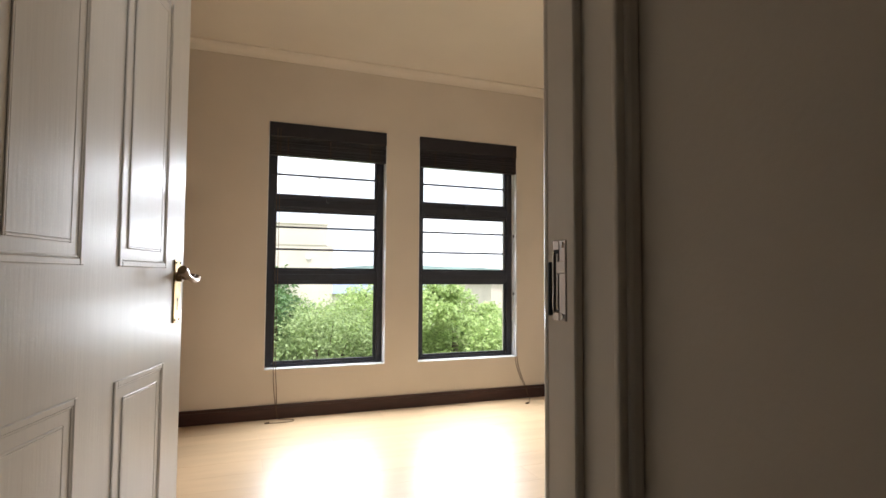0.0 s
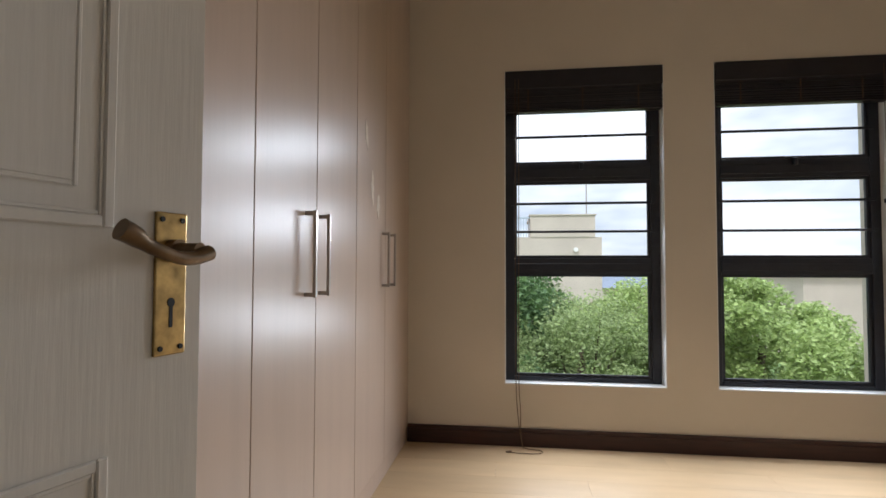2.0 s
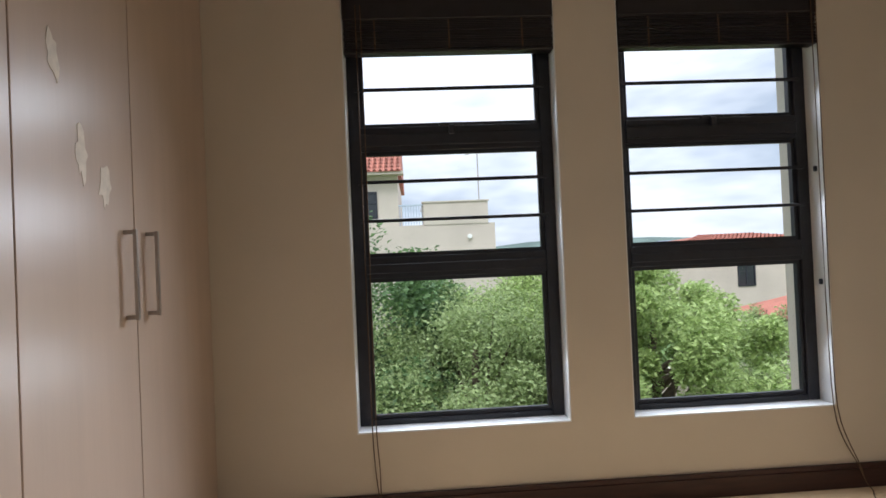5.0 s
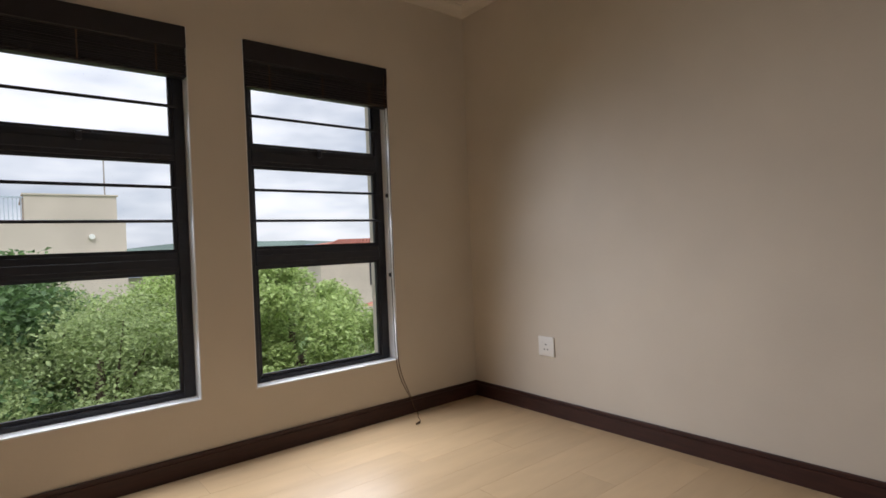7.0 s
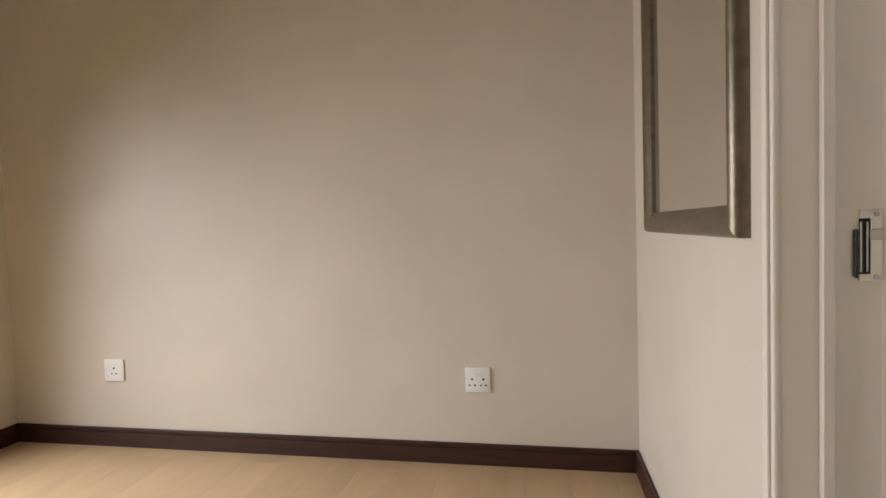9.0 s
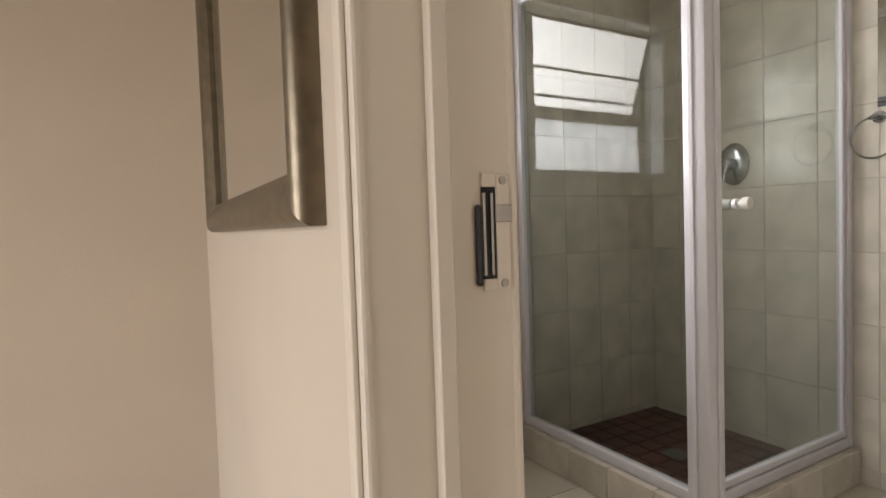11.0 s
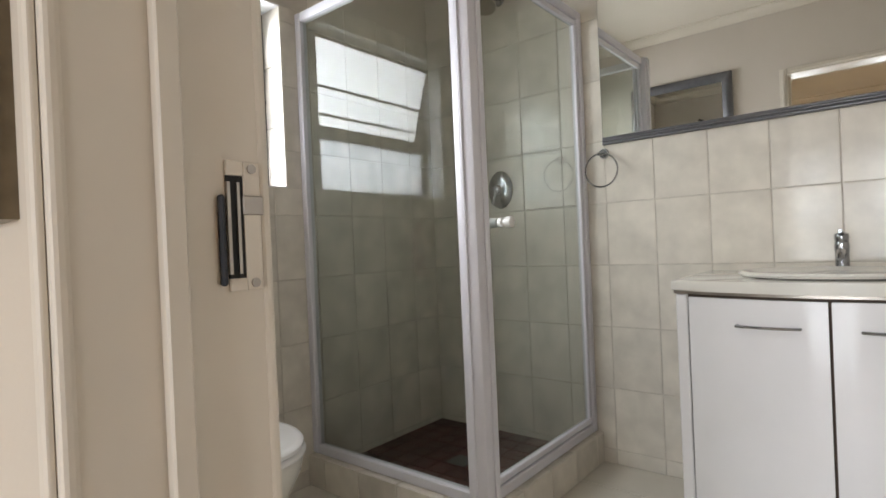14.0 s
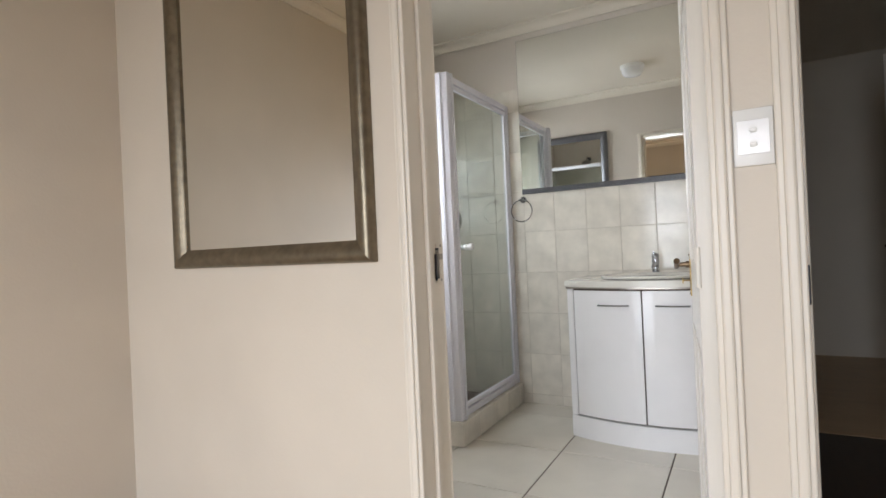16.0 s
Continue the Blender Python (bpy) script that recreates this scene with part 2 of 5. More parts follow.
def tube(bm, pts, r, n=8, closed=False):
    pts = [Vector(p) for p in pts]
    rings, k = [], len(pts)
    for i, p in enumerate(pts):
        d = (pts[(i + 1) % k] - pts[i - 1]) if closed else (pts[min(i + 1, k - 1)] - pts[max(i - 1, 0)])
        q = d.to_track_quat("Z", "Y")
        rad = r[i] if isinstance(r, (list, tuple)) else r
        rings.append([bm.verts.new(p + q @ Vector((rad * math.cos(2 * math.pi * j / n), rad * math.sin(2 * math.pi * j / n), 0))) for j in range(n)])
    for i in range(k if closed else k - 1):
        a, b = rings[i], rings[(i + 1) % k]
        for j in range(n):
            bm.faces.new((a[j], a[(j + 1) % n], b[(j + 1) % n], b[j]))
    if not closed:
        bm.faces.new(rings[0][::-1])
        bm.faces.new(rings[-1])
    return bm


def lathe(bm, profile, n=28, m=Matrix.Identity(4), sx=1.0, sy=1.0):
    rings = [[bm.verts.new(m @ Vector((r * sx * math.cos(2 * math.pi * j / n), r * sy * math.sin(2 * math.pi * j / n), z))) for j in range(n)] for r, z in profile]
    for a, b in zip(rings, rings[1:]):
        for j in range(n):
            bm.faces.new((a[j], a[(j + 1) % n], b[(j + 1) % n], b[j]))
    bm.faces.new(rings[0][::-1])
    bm.faces.new(rings[-1])
    return bm


def prism(bm, outline, z0, z1, bevel=0.0, segs=2):
    lo = [bm.verts.new((x, y, z0)) for x, y in outline]
    hi = [bm.verts.new((x, y, z1)) for x, y in outline]
    k = len(outline)
    for i in range(k):
        bm.faces.new((lo[i], lo[(i + 1) % k], hi[(i + 1) % k], hi[i]))
    bot, top = bm.faces.new(lo[::-1]), bm.faces.new(hi)
    if bevel:
        bmesh.ops.bevel(bm, geom=list(top.edges) + list(bot.edges), offset=bevel, segments=segs, profile=0.5, affect="EDGES")
    return bm


def mesh_of(name, bm, material, smooth=False):
    bmesh.ops.recalc_face_normals(bm, faces=bm.faces)
    me = bpy.data.meshes.new(name)
    bm.to_mesh(me)
    bm.free()
    me.materials.append(material)
    if smooth:
        me.polygons.foreach_set("use_smooth", [True] * len(me.polygons))
        me.set_sharp_from_angle(angle=radians(40))
    return me


def part(name, bm, material, parent=None, label="", smooth=False):
    ob = new(name, mesh_of(name, bm, material, smooth))
    ob.parent = parent
    return tagged(ob, label)


def structure(name, bm, material, label, smooth=False):
    return tagged(part(name, bm, material, None, label, smooth), label, "", "", "structure")


def thing(name, x, y, z, label, category, group="", rz=0.0):
    ob = new(name)
    ob.matrix_basis = pose(x, y, z, 0, 0, rz)
    return tagged(ob, label, category, group)


def joined(*bms):
    out = bmesh.new()
    for b in bms:
        me = bpy.data.meshes.new("tmp")
        b.to_mesh(me)
        b.free()
        out.from_mesh(me)
        bpy.data.meshes.remove(me)
    return out


# ---------------------------------------------------------------- walls
def wall_with_holes(axis, c0, c1, a0, a1, z0, z1, holes):
    """A wall between c0 and c1 across, from a0 to a1 along, with holes (from, to, low, high)."""
    bm = bmesh.new()

    def put(a, b, lo, hi):
        if b - a > 1e-4 and hi - lo > 1e-4:
            if axis == "x":
                box(bm, a, c0, lo, b, c1, hi)
            else:
                box(bm, c0, a, lo, c1, b, hi)
    at = a0
    for h0, h1, lo, hi in sorted(holes):
        put(at, h0, z0, z1)
        put(h0, h1, z0, lo)
        put(h0, h1, hi, z1)
        at = h1
    put(at, a1, z0, z1)
    bmesh.ops.remove_doubles(bm, verts=bm.verts, dist=1e-5)
    return bm


WT = 0.27
structure("wall_north", wall_with_holes("x", YW, YW + WT, XCW - 0.15, XE + 0.3, -0.12, ZC + 0.12, [(a, b, SILL, HEAD) for a, b in WIN]), PAINT, "warm beige painted wall with two tall windows")
structure("wall_east", B(XE, YBN + 0.001, -0.12, XE + 0.3, YW, ZC + 0.12), PAINT, "plain warm beige painted wall")
structure("wall_west", B(XCW - 0.15, YC, -0.12, XCW, YW, ZC + 0.12), PAINT, "plain beige wall behind the wardrobe")
wall_s = structure("wall_south", wall_with_holes("x", YBN, YS, XCW, XE, -0.12, ZC + 0.12, [(a - 0.018, b + 0.018, -0.12, DOOR_H + 0.018) for a, b in (BED_DOOR, BATH_DOOR)]), PAINT, "beige wall with the bedroom and bathroom doorways")
structure("wall_bath_west", B(XCE, YC, -0.12, XBW - 0.012, YBN, ZC + 0.12), PAINT, "plain beige wall between corridor and bathroom")
wall_be = structure("wall_bath_east", wall_with_holes("y", XBE + 0.0025, XBE + 0.26, YB - 0.2, YBN + 0.1, -0.12, ZC + 0.12, [(-0.958, -0.050, 1.308, 2.10)]), GROUT, "tiled bathroom wall with a frosted window")
wall_bs = structure("wall_bath_south", B(XBW - 0.012, YB - 0.2, -0.12, XBE + 0.0025, YB - 0.0025, ZC + 0.12), GROUT, "tiled bathroom wall behind the vanity")
structure("wall_corridor_end", B(XCW, YC - 0.15, -0.12, XCE, YC, ZC + 0.12), PAINT, "plain corridor end wall")
floor = structure("floor", B(XCW - 0.1, YS - 0.08, -0.12, XE + 0.05, YW + 0.05, -0.008), GAP_SHADE, "pale maple laminate floor")
bath_floor = structure("floor_bath", B(XBW - 0.05, YB - 0.05, -0.12, XBE + 0.05, YS - 0.08, -0.006), FLOOR_GROUT, "cream tiled bathroom floor")
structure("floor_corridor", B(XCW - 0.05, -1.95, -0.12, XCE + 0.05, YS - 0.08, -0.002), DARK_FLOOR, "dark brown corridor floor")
structure("floor_corridor_far", B(XCW - 0.05, YC - 0.05, -0.12, XCE + 0.05, -1.95, 0.0), LAMINATE, "pale laminate at the corridor's far end")
structure("ceiling", B(XCW - 0.1, YS - 0.08, ZC, XE + 0.1, YW + 0.1, ZC + 0.2), CEILING, "cream painted ceiling")
structure("ceiling_bath", B(XBW - 0.05, YB - 0.1, ZC, XBE + 0.1, YS - 0.08, ZC + 0.2), CEILING, "off-white bathroom ceiling")
structure("ceiling_corridor", B(XCW - 0.1, YC - 0.1, ZC, XCE + 0.04, YS - 0.08, ZC + 0.2), CEILING, "corridor ceiling")
structure("plaster_bath_upper_wall", joined(B(XBW - 0.012, YB - 0.011, 2.19, XBE + 0.012, YB - 0.002, ZC), B(XBE + 0.002, YB, 2.19, XBE + 0.011, YBN, ZC)), BATH_PAINT, "painted plaster band above the bathroom tiles")


def cornice(name, x0, y0, x1, y1):
    """A cove run round a room."""
    bm = bmesh.new()
    s = 0.062
    prof = [(0, 0), (0.012, 0), (0.016, 0.012), (0.03, 0.03), (0.046, 0.044), (0.054, 0.048), (s, 0.052), (s, s)]
    rings = []
    for cx, cy, dx, dy in ((x0, y0, 1, 1), (x1, y0, -1, 1), (x1, y1, -1, -1), (x0, y1, 1, -1)):
        rings.append([bm.verts.new((cx + dx * d, cy + dy * d, ZC - s + h)) for d, h in prof])
    for i in range(4):
        a, b = rings[i], rings[(i + 1) % 4]
        for j in range(len(prof) - 1):
            bm.faces.new((a[j], a[j + 1], b[j + 1], b[j]))
    return structure(name, bm, CEILING, "moulded cream plaster cornice", True)


cornice("trim_cornice", XCW + 0.001, YS + 0.001, XE - 0.001, YW - 0.001)
cornice("trim_cornice_bath", XBW + 0.001, YB + 0.001, XBE - 0.001, YBN - 0.001)


def skirting(name, runs):
    bm = bmesh.new()
    for x0, y0, x1, y1 in runs:
        box(bm, x0, y0, 0.0, x1, y1, 0.078)
        ix, iy = (0.004, 0.004)
        box(bm, x0 + (ix if x1 - x0 < 0.05 else 0), y0 + (iy if y1 - y0 < 0.05 else 0), 0.078, x1, y1, 0.098, 0.002)
    return structure(name, bm, SKIRT, "dark mahogany-stained wooden skirting board")


skirting("baseboard_north", [(XW, YW - 0.018, XE, YW - 0.0005)])
skirting("baseboard_east", [(XE - 0.018, YS + 0.018, XE - 0.0005, YW - 0.018)])
skirting("baseboard_south", [(2.132, YS + 0.0005, XE, YS + 0.018)])
skirting("baseboard_corridor", [(XCE - 0.018, YC, XCE - 0.0005, YBN - 0.08)])


# ---------------------------------------------------------------- doors
def door_frame(name, x0, x1, label):
    """Steel-like jamb with a rolled architrave on both faces; x0..x1 is the clear opening."""
    ob = tagged(new(name), label, "", "", "structure")
    lip = 0.044
    for n, (a, b) in (("jamb", (x0 - 0.018, x0)), ("jamb", (x1, x1 + 0.018))):
        part(n, B(a, YBN - 0.001, 0, b, YS + 0.001, DOOR_H), TRIM, ob)
    part("head_jamb", B(x0 - 0.018, YBN - 0.001, DOOR_H, x1 + 0.018, YS + 0.001, DOOR_H + 0.018), TRIM, ob)
    for yy, s in ((YS, 1), (YBN, -1)):
        for a, b, e in ((x0 - lip, x0 + 0.002, x0), (x1 - 0.002, x1 + lip, x1)):
            bm = joined(B(a, yy, 0, b, yy + s * 0.012, DOOR_H + lip, 0.004, 2), B(a + 0.012, yy + s * 0.010, 0, b - 0.012, yy + s * 0.019, DOOR_H + lip - 0.012, 0.006, 2))
            part("architrave", bm, TRIM, ob)
        bm = joined(B(x0 + 0.002, yy, DOOR_H, x1 - 0.002, yy + s * 0.012, DOOR_H + lip, 0.004, 2), B(x0 + 0.012, yy + s * 0.010, DOOR_H + 0.012, x1 - 0.012, yy + s * 0.019, DOOR_H + lip - 0.012, 0.006, 2))
        part("head_architrave", bm, TRIM, ob)
    return ob


frame_bed = door_frame("door_frame_1", *BED_DOOR, "cream enamelled bedroom door frame")
frame_bath = door_frame("door_frame_2", *BATH_DOOR, "cream enamelled bathroom door frame")


def stop_bead(parent, x, y, s):
    part("door_stop", B(x, y, 0, x + s * 0.014, y + 0.02, DOOR_H, 0.002), TRIM, parent)


stop_bead(frame_bed, BED_DOOR[1], 0.205, -1)
stop_bead(frame_bath, BATH_DOOR[1], 0.215, -1)


def strike(x, y, z, s, label, finish):
    """A lock keep on a jamb face at x, facing s: strap, box recess and a bent lip towards the door."""
    ob = thing("strike_plate", x, y, z, label, "strike plate", "strike plates")
    part("plate", joined(B(0, -0.018, -0.060, s * 0.003, -0.001, 0.060, 0.001), B(0, -0.001, 0.046, s * 0.003, 0.016, 0.060, 0.001), B(0, -0.001, -0.060, s * 0.003, 0.016, -0.048, 0.001)), finish, ob)
    # no real cavity: the recess's shade is a thin near-black plate
    part("recess", B(-s * 0.001, -0.001, -0.048, s * 0.0012, 0.016, 0.046), DARK, ob, "near-black plate for the shade of the latch recess")
    part("box_edge", joined(B(0, 0.013, -0.044, s * 0.004, 0.016, 0.040), B(0, 0.003, -0.044, s * 0.003, 0.006, 0.040)), NICKEL, ob)
    part("keep_lip", B(0, 0.019, -0.054, s * 0.007, 0.025, 0.028, 0.002), BLACK_AL, ob, "blackened bent lip")
    part("tongue", B(s * 0.002, -0.020, 0.010, s * 0.005, 0.001, 0.028, 0.001), NICKEL, ob)
    for zz in (-0.053, 0.053):
        part("screw", cyl(bmesh.new(), (s * 0.002, -0.009, zz), (s * 0.0050, -0.009, zz), 0.0045, n=10), NICKEL, ob)
    return ob


strike(BATH_DOOR[1], 0.158, 1.053, -1, "paint-spattered steel strike plate with a dark recess on the jamb", TRIM)
strike(BED_DOOR[1], 0.262, 1.0, -1, "worn steel strike plate on the bedroom door jamb", NICKEL)


def lever_set(parent, x, z, face, key):
    """Plate and curled lever on a leaf's face (face = y of it; sign gives the side)."""
    s = 1 if face > 0 else -1
    plate = part("lock_plate", B(x - 0.02, face, z - 0.085, x + 0.02, face + s * 0.004, z + 0.07, 0.0015, 2), BRASS, parent, "tarnished brass lock plate")
    for zz in (z - 0.077, z + 0.062):
        for xx in (x - 0.013, x + 0.013):
            part("screw", cyl(bmesh.new(), (xx, face + s * 0.003, zz), (xx, face + s * 0.0055, zz), 0.003, n=8), DARK, plate)
    # keyhole's shade painted as a raised near-black shape
    part("keyhole", joined(B(x - 0.0022, face + s * 0.003, z - 0.055, x + 0.0022, face + s * 0.0046, z - 0.03), cyl(bmesh.new(), (x, face + s * 0.003, z - 0.028), (x, face + s * 0.0046, z - 0.028), 0.005, n=12)), DARK, plate)
    bm = cyl(bmesh.new(), (x, face, z + 0.028), (x, face + s * 0.016, z + 0.028), 0.0125, n=20)
    cyl(bm, (x, face + s * 0.012, z + 0.028), (x, face + s * 0.045, z + 0.028), 0.0085, n=16)
    pts, rr = [], []
    for i in range(15):
        u = i / 14
        pts.append((x + 0.012 - 0.105 * u, face + s * (0.045 + 0.004 * math.sin(3 * u)), z + 0.026 - 0.007 * math.sin(u * math.pi * 1.6) + (0.012 * max(0, u - 0.75) * 4)))
        rr.append(0.0088 - 0.002 * math.sin(u * math.pi) + (0.002 if u > 0.85 else 0))
    tube(bm, pts, rr, 12)
    part("lever", bm, BRONZE, parent, "curled dark bronze lever handle", True)
    if key:
        part("key", joined(cyl(bmesh.new(), (x, face, z - 0.03), (x, face + s * 0.03, z - 0.03), 0.003, n=8), B(x - 0.012, face + s * 0.026, z - 0.04, x + 0.012, face + s * 0.03, z - 0.02, 0.001)), BRASS, parent)


def panel_door(name, x, y, width, rz, label, flip=1, key=False):
    """Moulded six-panel leaf, hinge at the origin, leaf along +x, thickness on flip's side of y."""
    ob = thing(name, x, y, 0, label, "door", "", rz)
    t = 0.04
    y0, y1 = (0, t) if flip > 0 else (-t, 0)
    core = B(0.002, y0, 0.006, width, y1, DOOR_H - 0.004, 0.0015)
    part("leaf", core, DOOR_WHITE, ob)
    m, gap = 0.112, 0.125
    w = (width - 2 * m - gap) / 2
    for face, s in ((y1, 1), (y0, -1)):
        for cx in (m, m + w + gap):
            for lo, hi in ((0.16, 0.80), (1.02, 1.66), (1.76, 2.0)):
                bm = bmesh.new()
                for k, (inset, wd, hh) in enumerate(((0.0, 0.012, 0.004), (0.012, 0.004, 0.0022), (0.036, 0.005, 0.003))):
                    a, b, c, d = cx + inset, cx + w - inset, lo + inset, hi - inset
                    for bx in ((a, c, a + wd, d), (b - wd, c, b, d), (a + wd, c, b - wd, c + wd), (a + wd, d - wd, b - wd, d)):
                        box(bm, bx[0], min(face, face + s * hh), bx[1], bx[2], max(face, face + s * hh), bx[3], min(wd, hh) * 0.45)
                part("panel_moulding", bm, DOOR_WHITE, ob)
                part("raised_panel", B(cx + 0.041, face, lo + 0.041, cx + w - 0.041, face + s * 0.0025, hi - 0.041, 0.001), DOOR_WHITE, ob)
        lever_set(ob, width - 0.045, 0.972, face, key and s > 0)
    part("latch_face", B(width, (y0 + y1) / 2 - 0.011, 0.90, width + 0.0015, (y0 + y1) / 2 + 0.011, 1.07), BRASS, ob)
    for zz in (0.25, 1.02, 1.8):
        part("hinge", cyl(bmesh.new(), (0, y1 if flip > 0 else y0, zz - 0.05), (0, y1 if flip > 0 else y0, zz + 0.05), 0.006, n=10), DOOR_WHITE, ob)
    return ob


panel_door("door_1", BED_DOOR[0] + 0.006, YS + 0.006, 0.82, 76.0, "open white moulded panel door with a brass lever", 1)
panel_door("door_2", BATH_DOOR[0] + 0.004, YBN - 0.006, 0.71, -84, "open white panel bathroom door with a key in its lock", 1, True)
panel_door("door_3", 0.02, -3.0, 0.80, 52, "half-open white panel door at the corridor's end", 1)


# ---------------------------------------------------------------- bedroom windows
def bedroom_window(name, x0, x1, cord_right):
    ob = tagged(new(name), "tall charcoal aluminium window with three lights and burglar bars", "", "", "structure")
    yf, yb = YW + 0.085, YW + 0.145
    s = 0.055
    fr = part("window_frame", joined(B(x0, yf, SILL, x0 + s, yb, HEAD, 0.003), B(x1 - s, yf, SILL, x1, yb, HEAD, 0.003), B(x0 + s, yf, SILL, x1 - s, yb, SILL + 0.03, 0.003), B(x0 + s, yf, HEAD - 0.05, x1 - s, yb, HEAD, 0.003)), BLACK_AL, ob)
    for lo, hi in ((0.955, 1.045), (1.488, 1.59)):
        part("transom", joined(B(x0 + s, yf - 0.004, lo, x1 - s, yb, hi, 0.003), B(x0 + s, yf - 0.012, lo + 0.02, x1 - s, yf - 0.004, hi - 0.03, 0.003)), BLACK_AL, ob)
    for lo, hi in ((SILL + 0.03, 0.955), (1.045, 1.488), (1.59, HEAD - 0.05)):
        pane = part("pane", B(x0 + s - 0.003, yf + 0.03, lo - 0.003, x1 - s + 0.003, yf + 0.034, hi + 0.003), GLASS, ob)
        pane.visible_shadow = False
        g = 0.016
        part("glazing_bead", joined(B(x0 + s, yf + 0.012, lo, x0 + s + g, yf + 0.03, hi), B(x1 - s - g, yf + 0.012, lo, x1 - s, yf + 0.03, hi), B(x0 + s + g, yf + 0.012, lo, x1 - s - g, yf + 0.03, lo + g), B(x0 + s + g, yf + 0.012, hi - g, x1 - s - g, yf + 0.03, hi)), BLACK_AL, ob)
    for z in (1.745, 1.358, 1.196):
        part("burglar_bar", B(x0 + s - 0.02, yf - 0.012, z - 0.007, x1 - s + 0.02, yf - 0.004, z + 0.007, 0.001), BLACK_AL, ob)
    xm = (x0 + x1) / 2
    part("latch", joined(B(xm - 0.05, yf - 0.02, 1.585, xm + 0.05, yf - 0.004, 1.60, 0.004), B(xm - 0.012, yf - 0.03, 1.55, xm + 0.012, yf - 0.01, 1.59, 0.004)), BLACK_AL, ob)
    # plastered reveal lining
    part("window_sill", B(x0 + 0.0005, YW + 0.001, SILL, x1 - 0.0005, yf, SILL + 0.006), REVEAL, ob)
    for a, b in ((x0, x0 + 0.005), (x1 - 0.005, x1)):
        part("reveal", B(a, YW + 0.001, SILL + 0.006, b, yf, HEAD), REVEAL, ob)
    # blind, drawn up
    bl = thing("venetian_blind", xm, YW + 0.02, 1.87, "dark wooden venetian blind drawn up to the window head", "blind", "blinds over the windows")
    w = (x1 - x0) / 2 - 0.006
    part("headrail", B(-w, -0.022, 0.19, w, 0.03, 0.236, 0.002), BLIND, bl)
    part("valance", B(-w, -0.032, 0.135, w, -0.024, 0.238, 0.003), BLIND, bl)
    me = None
    for i in range(18):
        z = 0.018 + i * 0.0068
        tilt = random.uniform(-0.0012, 0.0012)
        if me is None:
            me = mesh_of("slat", B(-w + 0.004, -0.026, -0.0026, w - 0.004, 0.024, 0.0026, 0.0008), BLIND)
        sl = new("slat", me)
        sl.parent = bl
        sl.matrix_basis = pose(random.uniform(-0.002, 0.002), random.uniform(-0.003, 0.002), z + tilt, random.uniform(-1.5, 1.5), 0, 0)
    part("bottom_rail", B(-w + 0.002, -0.028, 0.0, w - 0.002, 0.026, 0.014, 0.003), BLIND, bl)
    for xx in (-w * 0.7, 0, w * 0.7):
        part("ladder_cord", B(xx - 0.003, -0.028, 0.0, xx + 0.003, -0.0265, 0.136), CORD, bl)
    # pull cords
    cx = (w - 0.03) if cord_right else (-w + 0.055)
    for k in range(2):
        o = k * 0.02
        bm = bmesh.new()
        out = 0.10 if cord_right else 0.02
        pts = [(cx + o, -0.036, 0.19), (cx + o, -0.036, -0.6), (cx + o * 0.7, -0.036, -1.52), (cx + o + out * 0.35, -0.042, -1.66), (cx + o * 0.3 + out, -0.05, -1.78), (cx + out + 0.01, -0.06, -1.835), (cx + out + 0.02, -0.09, -1.864)]
        if k == 0:
            if cord_right:
                pts += [(cx + out - 0.01, -0.12, -1.866), (cx + out - 0.03, -0.17, -1.866), (cx + out - 0.055, -0.21, -1.866), (cx + out - 0.08, -0.225, -1.866)]
            else:
                pts += [(cx + 0.12, -0.09, -1.866), (cx + 0.15, -0.12, -1.866), (cx + 0.12, -0.155, -1.866), (cx + 0.05, -0.16, -1.866), (cx - 0.03, -0.15, -1.866)]
        fine = []
        for i in range(len(pts) - 1):
            for u in range(4):
                fine.append(Vector(pts[i]).lerp(Vector(pts[i + 1]), u / 4))
        fine.append(Vector(pts[-1]))
        for _ in range(3):
            fine = [fine[0]] + [(fine[i - 1] + 2 * fine[i] + fine[i + 1]) / 4 for i in range(1, len(fine) - 1)] + [fine[-1]]
        tube(bm, fine, 0.0022, 6)
        cord = part("pull_cord", bm, CORD, bl, "brown pull cord trailing on the floor", True)
        if k == 0:
            e = fine[-1]
            part("toggle", cyl(bmesh.new(), e + Vector((0.006, 0, 0.004)), e + Vector((-0.024, -0.008, 0.004)), 0.007, 0.004, 10), CORD, cord)
    if cord_right:
        for z in (1.345, 0.86):
            part("cord_cleat", joined(B(x1 - 0.017, YW + 0.03, z - 0.012, x1 - 0.005, YW + 0.045, z + 0.012, 0.003)), BLACK_AL, ob)
    return ob


bedroom_window("window_1", *WIN[0], False)
bedroom_window("window_2", *WIN[1], True)


